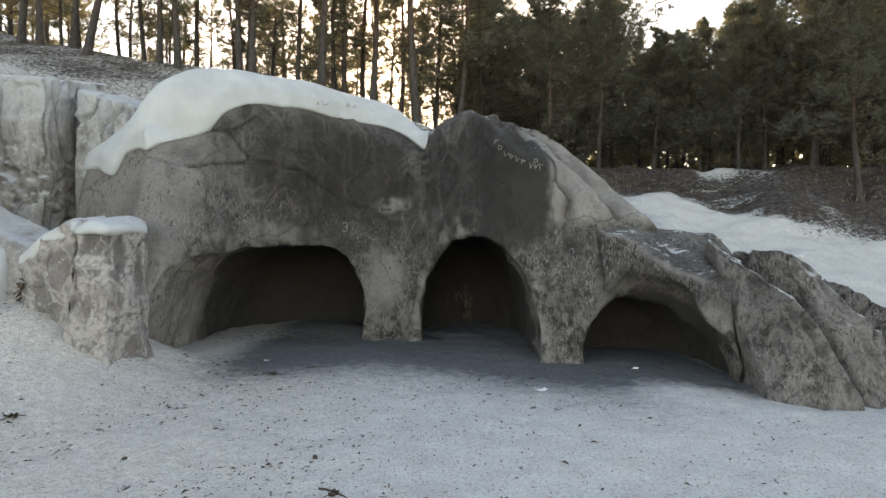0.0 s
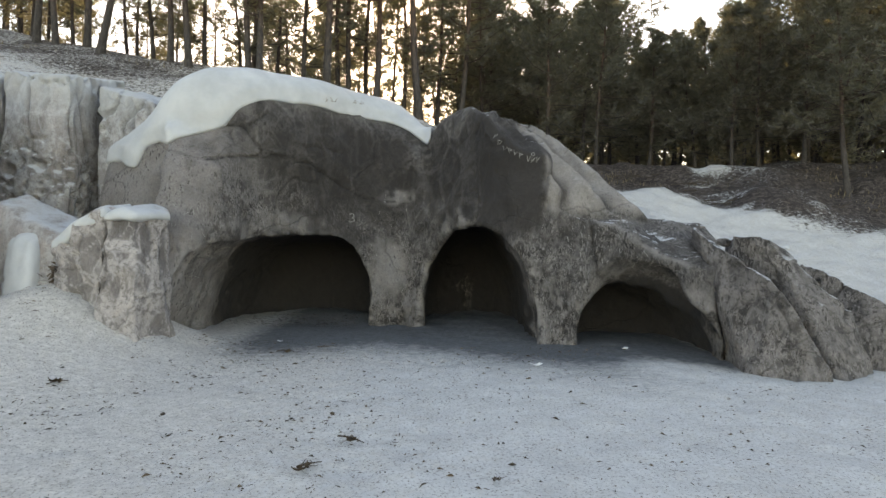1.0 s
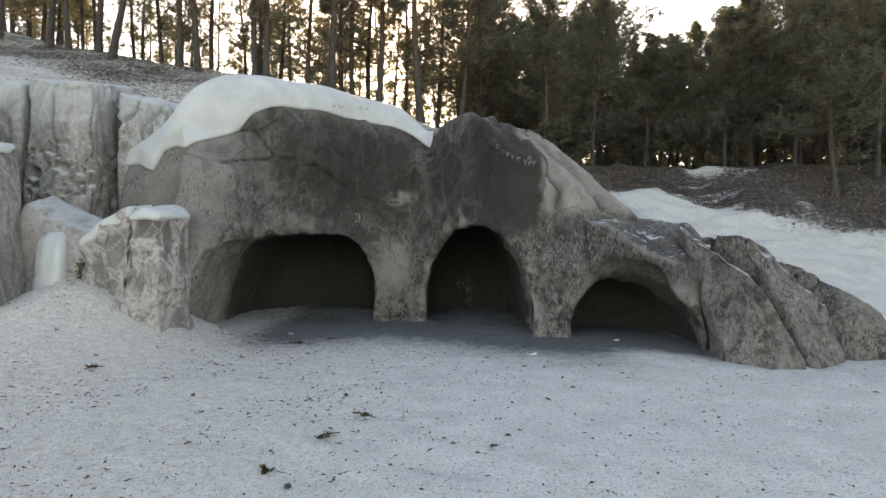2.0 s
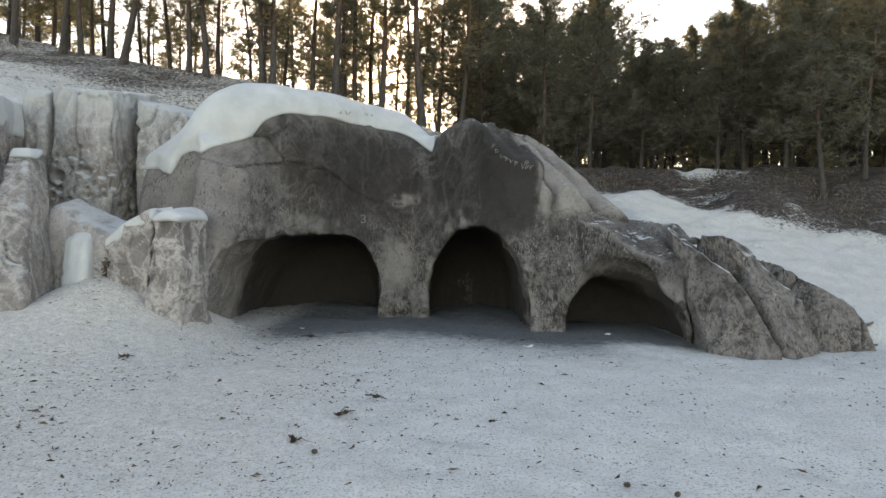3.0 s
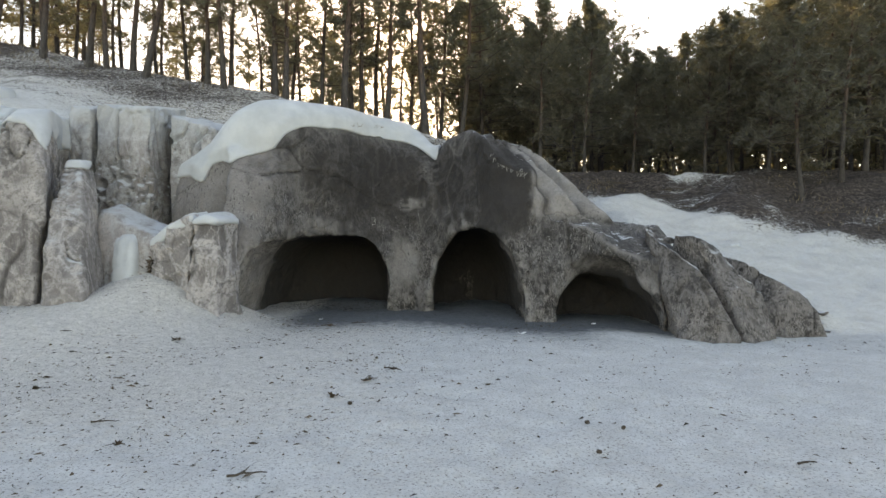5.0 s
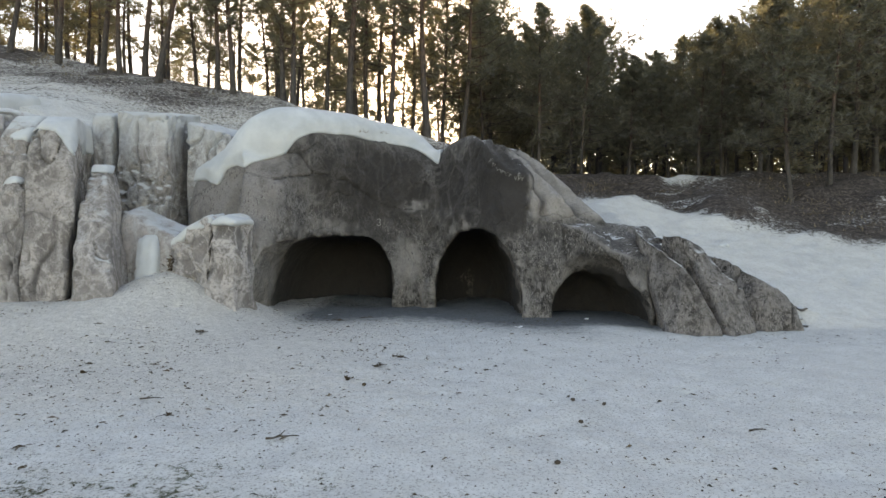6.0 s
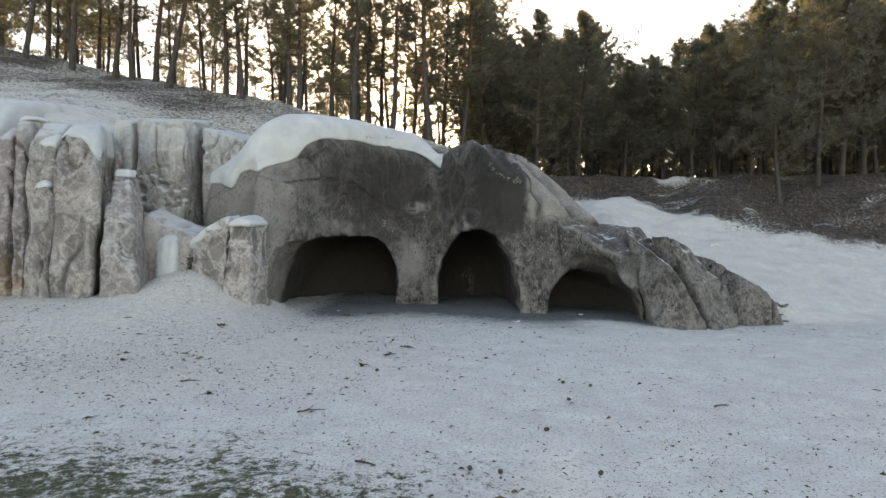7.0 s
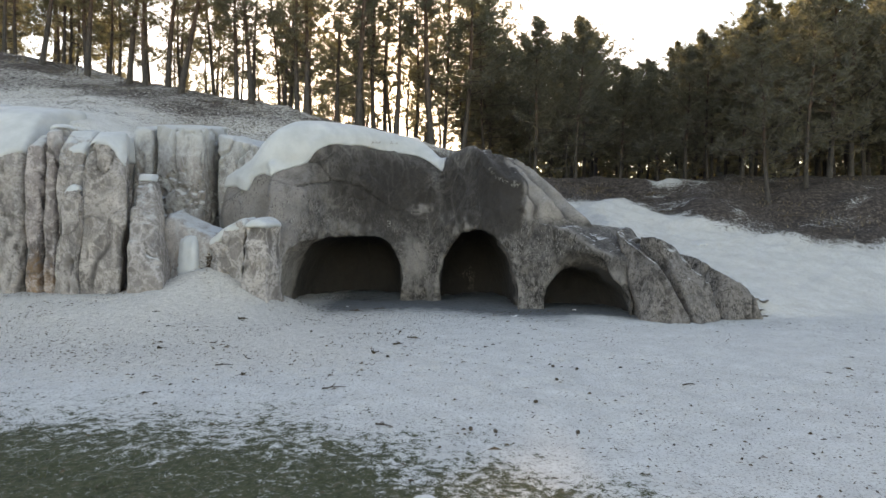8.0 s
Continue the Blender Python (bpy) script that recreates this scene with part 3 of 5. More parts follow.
def cave_field(p):
    """The outcrop as a solid, and the hollows in it."""
    x, y, z = p[..., 0], p[..., 1], p[..., 2]
    wob = 0.16 * vnoise(p, 1.5, 40) + 0.07 * vnoise(p, 0.6, 41)
    # dome and second lump
    yf = curve([(-8, 11.6), (-6.8, 11.0), (-6.0, 10.75), (-5.3, 10.7), (-4.7, 10.75), (-4.0, 11.1), (-3.0, 12.0), (-2.0, 13.3), (-1.2, 13.7), (-0.4, 13.2), (0.5, 12.0), (1.2, 11.2), (2.0, 10.95), (2.6, 11.2), (4.5, 11.7)], x)
    top = curve([(-8, 3.4), (-7.3, 3.95), (-6.75, 4.2), (-6.23, 4.6), (-5.9, 4.98), (-5.5, 5.27), (-5.1, 5.44), (-4.45, 5.5), (-3.6, 5.48), (-2.3, 5.52), (-1.5, 5.52), (-0.95, 5.1), (-0.55, 4.6), (-0.25, 5.0), (0.4, 5.1), (0.68, 5.02), (0.85, 4.62), (1.12, 4.12), (1.45, 3.86), (1.85, 3.76), (2.1, 3.66), (4.5, 2.0)], x, 0.3)
    lean = 0.10 * (z - 2.0)
    fold = 0.10 * smooth(0.25, 0.0, np.abs(x + 0.35 + 0.05 * z)) * smooth(2.2, 3.6, z)
    scoop = 0.55 * np.exp(-((x + 3.5) / 1.15) ** 2) * smooth(4.3, 2.4, z)
    front = yf + lean - y + wob + fold + scoop
    steep = smooth(0.6, 1.05, x)
    crest = top + (0.16 + 0.44 * steep) * np.clip(y - yf - 0.3 + 0.2 * steep, 0, 1.4 + 0.5 * steep) - 0.08
    crest = np.minimum(crest, curve([(-8, 9), (0.2, 9), (0.5, 5.16), (0.7, 4.98), (1.05, 4.78), (1.75, 4.6), (2.2, 4.2), (4.5, 3)], x, 0.16))
    f = smax(front, z - crest + 0.3 * wob, 1.0 - 0.65 * smooth(-0.9, -0.3, x) - 0.22 * steep)
    f = smax(f, y - 17.6, 0.5)
    f = smax(f, -7.3 - x, 0.4)
    f = smax(f, x - 2.1 + 0.5 * wob, 0.15)
    # buttress beside the wide cave
    f = smin(f, hull_field(p, [(-5.6, 9.2, -0.6), (-4.75, 9.25, -0.6), (-5.5, 9.75, 2.2), (-4.75, 9.85, 2.1), (-5.5, 10.7, 4.1), (-4.4, 10.95, 4.0), (-4.25, 10.6, 2.3), (-5.6, 11.8, 4.2), (-4.0, 11.8, 4.0), (-4.2, 11.6, -0.6), (-5.8, 11.6, -0.6)], 0.15) + 0.4 * wob, 0.2)
    # smooth tongues of rock running down behind the wall
    rel, phase = fold_phase(p)
    folds = 0.36 * (np.abs(np.cos(math.pi * phase)) - 0.6) + 0.08 * np.abs(np.cos(math.pi * (2.3 * phase + 0.8 * vnoise(p, 0.6, 46))))
    spine = curve([(0.5, 5.0), (1.0, 4.88), (1.74, 4.8), (2.23, 4.42), (2.76, 3.88), (3.31, 3.24), (3.75, 2.72), (4.1, 2.3)], x, 0.2)
    flank = smax(rel @ np.array((0.3325, -0.5517, 0.765)) + 0.10 - folds, z - spine + 0.3 * wob, 0.12)
    flank = smax(smax(flank, y - 13.9, 0.3), smax(smax(0.85 - x, x - 3.95, 0.1), np.where(x < 2.0, yf + lean + wob + 0.12, 11.02) - y, 0.05), 0.1)
    f = smin(f, flank, 0.05)
    # a folded foot where the tongues meet the ledge
    for chain in ((((1.95, 11.2, 2.95), 0.18), ((2.3, 11.15, 2.86), 0.17), ((2.5, 11.1, 2.62), 0.18)),
                  (((2.4, 11.45, 2.85), 0.24), ((3.0, 11.3, 2.66), 0.22), ((3.55, 11.15, 2.46), 0.2))):
        for (a0, ra), (b0, rb) in zip(chain, chain[1:]):
            a0, b0 = np.array(a0), np.array(b0)
            t = np.clip(((p - a0) @ (b0 - a0)) / ((b0 - a0) @ (b0 - a0)), 0, 1)
            f = smin(f, np.sqrt(((p - a0 - t[..., None] * (b0 - a0)) ** 2).sum(-1)) - (ra + t * (rb - ra)) + 0.4 * wob, 0.06)
    # arch over the low cave
    y2 = curve([(1, 11.2), (1.6, 11.0), (2.0, 10.85), (2.8, 10.5), (3.3, 10.2), (4.0, 9.32), (4.4, 8.8), (4.62, 9.3), (5.4, 9.75)], x, 0.25)
    t2 = curve([(1, 2.8), (1.9, 2.66), (2.75, 2.44), (3.2, 2.2), (3.5, 1.93), (3.95, 1.6), (4.3, 1.5), (5, 1.4)], x, 0.25)
    roof = np.minimum(t2 + (0.05 + 0.42 * smooth(2.8, 3.4, x)) * np.clip(y - y2, 0, 3), 2.75 - 0.12 * (x - 2))
    g = smax(y2 + 0.12 * (z - 1) - y + 0.5 * wob, z - roof + 0.25 * wob, 0.05)
    g = smax(smax(g, y - 13.5, 0.3), smax(x - 5.35, 1.5 - x, 0.2), 0.2)
    f = smin(f, g, 0.12)

    def cave(cx, cy, left, right, deep, tall, taper, power=2.5, flare=0.0, sharp=0):
        u = x - cx + taper * np.minimum(z, 3) * np.where(x < cx, -1, 1) * np.where(x < cx, 1, 0)
        power = np.where(x < cx, sharp or power, power)
        r = (np.abs(u / np.where(x < cx, left, right + flare * np.clip(y - 8.4, 0, 3))) ** power + np.abs((y - cy) / deep) ** 6 + np.abs((z + 0.1) / tall) ** power) ** (1 / power)
        return (r - 1) * min(left, right, tall) + 0.3 * wob
    caves = cave(-3.3, 12.2, 2.1, 1.42, 3.7, 2.2, 0.27, 3.1, 0.0, 4.6)
    caves = np.minimum(caves, cave(0.5, 12.6, 1.2, 1.28, 3.5, 2.36, 0.0, 2.2))
    caves = np.minimum(caves, cave(3.3, 9.9, 0.84, 1.24, 2.6, 1.34, 0.0, 2.1, 0.07))
    # a shallow dished hood above the low cave
    hood = np.sqrt(((x - 3.25) / 1.1) ** 2 + ((y - 9.9) / 1.0) ** 2 + ((z - 0.5) / 1.25) ** 2) - 1 + 0.5 * wob
    f = smax(f, -hood * 0.9, 0.08)
    return smax(f, -caves, 0.05), caves


def cave_rock():
    low, high, h = (-7.45, 8.2, -0.4), (5.5, 17.8, 6.05), 0.048
    p = grid(low, high, h)
    f, hollow = cave_field(p)
    v, q = nets(f.copy(), low, h)
    mid = v[q].mean(1)
    q = q[(mid[:, 2] > -0.2) & ((mid[:, 1] < 16.4) | (mid[:, 2] > 4.6))]
    keep = np.unique(q)
    v, q = v[keep], np.searchsorted(keep, q)
    me = mesh_from("cave_rock", v, q)

    def seams(c):
        """Long natural cracks across the dome, 0 to 1."""
        lines = (((-4.75, 3.5), (-4.05, 3.7)), ((-4.05, 3.7), (-3.95, 3.78)), ((-4.7, 4.3), (-4.2, 4.3)), ((-4.2, 4.3), (-3.95, 3.78)), ((-3.95, 3.78), (-3.1, 3.64)), ((-3.1, 3.64), (-2.55, 3.2)), ((-2.55, 3.2), (-1.85, 2.95)), ((-4.1, 4.3), (-3.8, 4.6)), ((2.72, 2.5), (2.85, 1.3)))
        out = np.zeros(len(c))
        wx = c[:, 0] + 0.05 * vnoise(c, 0.5, 47)
        wz = c[:, 2] + 0.05 * vnoise(c, 0.4, 48)
        for (xa, za), (xb, zb) in lines:
            dx, dz = xb - xa, zb - za
            t = np.clip(((wx - xa) * dx + (wz - za) * dz) / (dx * dx + dz * dz), 0, 1)
            out = np.maximum(out, np.exp(-(np.hypot(wx - xa - t * dx, wz - za - t * dz) / 0.022) ** 2))
        return out * (c[:, 1] < 14.2)

    def broken(c):
        """Rock breaks in sharper pieces round the arches and at the feet of the pillars."""
        at = np.clip(((c - low) / h).round().astype(int), 0, np.array(f.shape) - 1)
        edge = smooth(0.55, 0.1, np.abs(hollow[tuple(at.T)])) * smooth(14.6, 13.9, c[:, 1])
        smoother = smooth(1.9, 2.2, c[:, 0]) * smooth(2.3, 2.7, c[:, 2])
        under = smooth(4.3, 4.9, c[:, 2]) * smooth(-0.3, -0.8, c[:, 0]) + smooth(-4.6, -5.6, c[:, 0]) * smooth(3.4, 3.9, c[:, 2])
        return (0.5 + 0.4 * edge * smooth(-0.5, 0.4, vnoise(c, 0.8, 49)) + 0.4 * smooth(1.6, 0.6, c[:, 2]) - 0.3 * smoother) * (1 - 0.75 * np.clip(under, 0, 1))

    co = roughen(me, 0.7, 60, 0.0, broken, lambda c: -0.06 * seams(c))

    def spot(c, r, seed):
        d = np.sqrt((((co - c) / r) ** 2).sum(1)) + 0.4 * fractal(co, 0.9, seed, 4) + 0.25 * fractal(co * (1, 1, 0.7), 0.25, seed + 5, 3)
        return smooth(1.35, 0.5, d)
    # dark patches with ragged edges on the dome, lump, hood and jamb
    stain_shade = np.maximum.reduce([0.85 * spot((-2.4, 12, 3.3), (2.0, 4, 1.8), 70), 0.9 * spot((1.35, 11.3, 3.5), (0.8, 1.5, 1.2), 71), 0.75 * spot((0.3, 12.5, 3.2), (1.6, 3, 1.8), 72), 0.65 * spot((3.4, 10.5, 1.7), (1.3, 2, 0.7), 73), 0.55 * spot((2.2, 10.8, 1.8), (1.2, 2, 1.2), 74), 0.65 * spot((-4.4, 11.0, 1.0), (0.55, 1.4, 1.5), 87)])
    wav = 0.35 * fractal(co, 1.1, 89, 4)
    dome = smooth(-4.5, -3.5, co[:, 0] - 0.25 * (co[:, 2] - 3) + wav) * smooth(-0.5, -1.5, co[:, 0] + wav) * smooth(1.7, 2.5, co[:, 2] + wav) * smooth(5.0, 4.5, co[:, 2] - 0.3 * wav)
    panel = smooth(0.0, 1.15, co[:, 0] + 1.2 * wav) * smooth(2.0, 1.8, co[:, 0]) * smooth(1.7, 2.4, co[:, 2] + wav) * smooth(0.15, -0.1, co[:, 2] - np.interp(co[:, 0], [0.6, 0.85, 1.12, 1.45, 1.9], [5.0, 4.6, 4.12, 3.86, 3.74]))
    stain_shade = np.maximum.reduce([stain_shade, 0.72 * dome, 0.95 * panel, 0.5 * smooth(-0.8, -0.1, co[:, 0] + wav) * smooth(1.1, 0.3, co[:, 0] + wav) * smooth(4.7, 4.2, co[:, 2] + wav) * smooth(1.8, 2.4, co[:, 2])])
    # cave insides darkened: the shade of the hollows put into the colour
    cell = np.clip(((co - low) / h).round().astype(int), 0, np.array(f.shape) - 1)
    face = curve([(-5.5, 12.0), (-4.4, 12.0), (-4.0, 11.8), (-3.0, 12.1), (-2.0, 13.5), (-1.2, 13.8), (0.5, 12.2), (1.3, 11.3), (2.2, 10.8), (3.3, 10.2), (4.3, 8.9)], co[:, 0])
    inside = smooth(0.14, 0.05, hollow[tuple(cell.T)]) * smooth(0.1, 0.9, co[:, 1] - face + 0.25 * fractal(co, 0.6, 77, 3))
    stain_shade = stain_shade * (1 - smooth(1.93, 2.08, co[:, 0]) * smooth(2.45, 2.7, co[:, 2]))
    # walls darker towards the foot
    stain_shade = np.maximum(stain_shade, 0.6 * smooth(3.0, 1.8, co[:, 2]) * smooth(-4.6, -3.8, co[:, 0]))
    stain_shade = np.maximum(stain_shade, 0.97 * inside)
    stain_shade = np.maximum(stain_shade, 0.8 * seams(co))
    light = smooth(-3.6, -5.2, co[:, 0] + 0.5 * fractal(co, 1.0, 79, 3)) + 0.55 * smooth(1.93, 2.1, co[:, 0]) * smooth(2.4, 2.7, co[:, 2])
    pale = np.maximum.reduce([0.75 * spot((-1.25, 13.7, 3.05), (0.45, 1, 0.2), 75) * smooth(-0.35, 0.1, fractal(co * (0.6, 1, 1), 0.16, 69, 3)), 0.7 * spot((-1.5, 13.8, 1.2), (0.5, 1, 0.8), 76), 0.5 * spot((-3.3, 11.8, 2.35), (0.9, 1, 0.22), 78)])
    zone = np.maximum.reduce([smooth(2.6, 1.6, co[:, 2] - 0.35 * np.abs(co[:, 0] + 0.3)), 0.9 * smooth(-4.1, -4.6, co[:, 0]) * smooth(3.2, 2.4, co[:, 2]), smooth(1.4, 1.9, co[:, 0]) * smooth(2.7, 2.3, co[:, 2]), 0.14 + 0 * stain_shade])
    attribute(me, "marks", zone * (1 - inside) * (1 - 0.6 * smooth(2.0, 2.3, co[:, 0]) * smooth(2.5, 2.8, co[:, 2])))
    attribute(me, "light", np.clip(light, 0, 1) * (1 - inside))
    rim = smooth(0.28, 0.05, np.abs(hollow[tuple(cell.T)])) * smooth(0.05, 0.35, fractal(co, 0.3, 85, 3)) * smooth(0.5, 0.0, co[:, 1] - face)
    feet = smooth(2.0, 0.8, co[:, 2]) * smooth(0.25, 0.55, fractal(co * (1, 1, 0.7), 0.22, 86, 3))
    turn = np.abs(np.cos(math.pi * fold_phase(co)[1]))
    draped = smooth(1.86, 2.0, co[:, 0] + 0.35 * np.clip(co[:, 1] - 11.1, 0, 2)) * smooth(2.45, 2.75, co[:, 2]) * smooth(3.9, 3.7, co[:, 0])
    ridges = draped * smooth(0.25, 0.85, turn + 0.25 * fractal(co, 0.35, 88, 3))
    # shade between the folds, put into the colour of the creases
    stain_shade = np.maximum(stain_shade, 0.75 * draped * smooth(0.45, 0.1, turn + 0.15 * fractal(co, 0.3, 84, 3)))
    brow = smooth(0.10, 0.02, np.abs(co[:, 2] - 0.03 - np.interp(co[:, 0], [2.75, 3.2, 3.5, 3.95, 4.3], [2.44, 2.2, 1.93, 1.6, 1.5]) + 0.05 * fractal(co, 0.3, 83, 2))) * smooth(2.7, 2.8, co[:, 0]) * smooth(4.15, 4.0, co[:, 0]) * smooth(11.0, 10.8, co[:, 1])
    pale = np.maximum.reduce([pale, 0.85 * rim, 0.5 * feet, ridges, 0.8 * brow])
    attribute(me, "pale", pale * (1 - inside))
    attribute(me, "stain_shade", stain_shade)
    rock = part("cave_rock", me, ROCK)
    tagged(rock, "grey sandstone outcrop with three dark hollowed caves", "rock")
    # snow lying on the dome
    x, y, z = p[..., 0], p[..., 1], p[..., 2]
    line = curve([(-7.4, 3.62), (-6.75, 3.62), (-6.55, 3.5), (-6.29, 3.44), (-6.18, 3.85), (-5.84, 3.96), (-5.45, 3.82), (-4.9, 4.08), (-4.57, 4.22), (-4.34, 4.62), (-4.0, 4.84), (-3.72, 4.9), (-3.1, 4.94), (-2.5, 4.93), (-1.4, 4.9), (-1.0, 4.7), (-0.46, 4.24), (-0.3, 6.5), (5.5, 6.5)], x, 0.16)
    ragged = line + smooth(-4.2, -5.4, x) * (0.16 * vnoise(p * (1, 1, 0), 0.8, 80) + 0.06 * vnoise(p * (1, 1, 0), 0.25, 81)) + 0.03 * vnoise(p * (1, 1, 0), 0.6, 82)
    snow = smax(f - 0.05 - 0.08 * smooth(0.0, 0.4, z - ragged), ragged - z, 0.05)
    snow = np.maximum(snow, -0.16 - f)
    v, q = nets(snow, low, h)
    part("snow_cap", mesh_from("snow_cap", v, q), SNOWM, rock, "smooth white snow lying over the dome")
    return rock


CAVE_ROCK = cave_rock()


# ---- single rocks ----
def rock(name, points, mat, label, h=0.06, k=0.12, rough=1.0, seed=0, pits=0.0, group="", warp=0.08, facets=1.0, cap=None, grain=0.5):
    """One broken rock from its corners; cap: the height down to which snow lies on it."""
    pts = np.array(points, float)
    low, high = pts.min(0) - 0.35, pts.max(0) + 0.35
    p = grid(low, high, h)
    f = hull_field(p, points, k) + warp * vnoise(p, 0.9, 90 + seed) + 0.5 * warp * vnoise(p, 0.4, 91 + seed)
    v, q = nets(f.copy(), low, h)
    me = mesh_from(name, v, q)
    roughen(me, rough, 100 + seed, pits, facets, None, grain)
    ob = tagged(part(name, me, mat), label, "rock", group)
    if cap is not None:
        z = p[..., 2]
        snow = smax(f - 0.03, (cap(p[..., 0]) if callable(cap) else cap) + 0.16 * vnoise(p * (1, 1, 0.3), 0.5, 96 + seed) + 0.06 * vnoise(p, 0.2, 97 + seed) - z, 0.05)
        v, q = nets(np.maximum(snow, -0.2 - f), low, h)
        part("snow_cap", mesh_from("snow_cap", v, q), SNOWM, ob, "smooth white snow")
    return ob


def column(x0, x1, y0, y1, z1, foot=0.15, back=0.3):
    """Corners of an upright block, a little wider at its foot."""
    return [(x0 - foot, y0 - foot, -0.3), (x1 + foot, y0 - foot, -0.3), (x0 - foot, y1, -0.3), (x1 + foot, y1, -0.3),
            (x0, y0 + back, z1), (x1, y0 + back, z1), (x0, y1, z1 + 0.3), (x1, y1, z1 + 0.3)]


C = "cliff beside the caves"
rock("rock_block", [(-6.55, 8.8, -0.2), (-5.6, 8.55, -0.3), (-5.58, 9.4, -0.3), (-6.4, 10.4, -0.2), (-6.6, 9.0, 1.85), (-6.2, 8.85, 2.2), (-5.6, 8.75, 2.4), (-5.58, 9.5, 2.55), (-6.4, 10.4, 2.3)], CLIFF, "broken pale sandstone block with snow on top beside the cave", seed=1, pits=0.25, group=C, k=0.05, h=0.045, warp=0.04, rough=0.5, cap=lambda x: 1.68 + 0.6 * (x + 6.6))
rock("rock_block", [(-5.6, 8.4, -0.3), (-4.85, 8.3, -0.3), (-4.65, 9.5, -0.3), (-5.6, 10.4, -0.3), (-5.58, 8.65, 2.3), (-5.0, 8.6, 2.3), (-4.85, 9.3, 2.35), (-5.55, 10.4, 2.55), (-5.3, 8.7, 2.42)], CLIFF, "upright pale sandstone block with a scraped flat face", seed=11, pits=0.05, group=C, k=0.06, h=0.045, warp=0.04, rough=0.7, cap=2.26)
CLIFF_KW = dict(group=C, k=0.05, facets=0.6, warp=0.035, grain=0.12)
rock("rock_wall", [(-7.46, 11.5, 2.0), (-6.3, 11.1, 2.0), (-7.5, 11.75, 5.2), (-7.0, 11.6, 5.05), (-6.2, 11.4, 4.75), (-7.5, 13.6, 5.45), (-6.0, 13.6, 5.2), (-7.46, 13.6, 2), (-6.0, 13.6, 2)], FROSTED, "recessed grey sandstone wall beside a deep cleft", seed=2, pits=0.5, h=0.045, rough=0.7, **CLIFF_KW)
rock("rock_column", [(-9.15, 11.0, 0.6), (-7.72, 11.0, 0.6), (-9.16, 11.15, 4.0), (-9.12, 11.25, 5.35), (-7.72, 11.2, 5.28), (-8.4, 11.1, 5.32), (-8.4, 10.95, 3.2), (-9.1, 13.2, 5.75), (-7.75, 13.2, 5.7), (-9.1, 13.2, 0.6), (-7.75, 13.2, 0.6)], FROSTED, "tall pale sandstone column with pitted holes", seed=3, pits=0.42, rough=0.45, h=0.04, **{**CLIFF_KW, "facets": 0.3})
rock("rock_column", [(-9.85, 10.95, 0.6), (-9.26, 10.95, 0.6), (-9.85, 11.2, 5.36), (-9.30, 11.25, 5.3), (-9.85, 13.0, 5.7), (-9.3, 13.0, 5.7), (-9.85, 13.0, 0.6), (-9.26, 13.0, 0.6)], FROSTED, "thin sandstone pillar set back from the cliff", seed=12, pits=0.16, rough=0.5, **CLIFF_KW)
rock("rock_column", [(-8.05, 7.5, 0.0), (-7.12, 7.6, 0.0), (-8.0, 7.55, 0.6), (-7.17, 7.6, 0.75), (-8.22, 8.0, 1.75), (-7.5, 8.1, 1.6), (-8.48, 8.75, 2.85), (-8.02, 8.8, 2.85), (-8.64, 9.3, 3.64), (-8.34, 9.3, 3.64), (-8.72, 9.8, 3.68), (-8.4, 9.8, 3.68), (-8.6, 9.8, 0), (-7.7, 9.6, 0)], CLIFF, "short rough sandstone pillar with a snow top", seed=4, pits=0.45, h=0.045, rough=0.8, cap=3.46, **CLIFF_KW)
rock("rock_hump", [(-8.1, 9.15, 0), (-7.62, 9.0, 0.2), (-6.7, 9.15, 0), (-8.1, 9.5, 2.6), (-7.6, 9.35, 2.26), (-7.1, 9.35, 2.06), (-6.72, 9.3, 1.9), (-6.7, 9.2, 1.1), (-8.1, 10.4, 0), (-6.6, 10.4, 0), (-8.0, 10.4, 2.8), (-6.65, 10.4, 2.2)], BARE, "smooth rounded pale rock hump at the cliff foot", seed=5, k=0.14, group=C, facets=0.3, rough=0.6, warp=0.06)
rock("snow_drift", [(-7.5, 8.8, 0.4), (-6.9, 8.8, 0.4), (-7.5, 9.4, 0.4), (-6.85, 9.4, 0.4), (-7.5, 9.18, 1.9), (-7.12, 9.18, 2.0), (-7.5, 9.9, 2.35), (-7.0, 9.9, 2.3)], SNOWM, "smooth strip of white snow down the rock", seed=17, k=0.13, rough=0.5, facets=0.0, warp=0.07)["category"] = "snow"
rock("rock_column", [(-9.60, 8.15, 0.0), (-8.58, 8.15, 0.0), (-9.60, 8.25, 1.5), (-8.58, 8.28, 1.6), (-8.55, 8.5, 3.2), (-9.66, 8.55, 4.2), (-9.3, 8.6, 4.45), (-8.88, 8.75, 4.2), (-9.72, 9.3, 4.78), (-9.1, 9.4, 4.76), (-10.0, 11.2, 4.9), (-10.2, 11.2, 4.9), (-10.0, 11.2, 0), (-10.2, 11.2, 0)], CLIFF, "flat-faced pale sandstone slab standing upright", seed=6, pits=0.25, rough=0.6, h=0.05, cap=lambda x: 4.32 - 1.2 * np.clip(np.abs(x + 9.32) - 0.2, 0, 1), **CLIFF_KW)
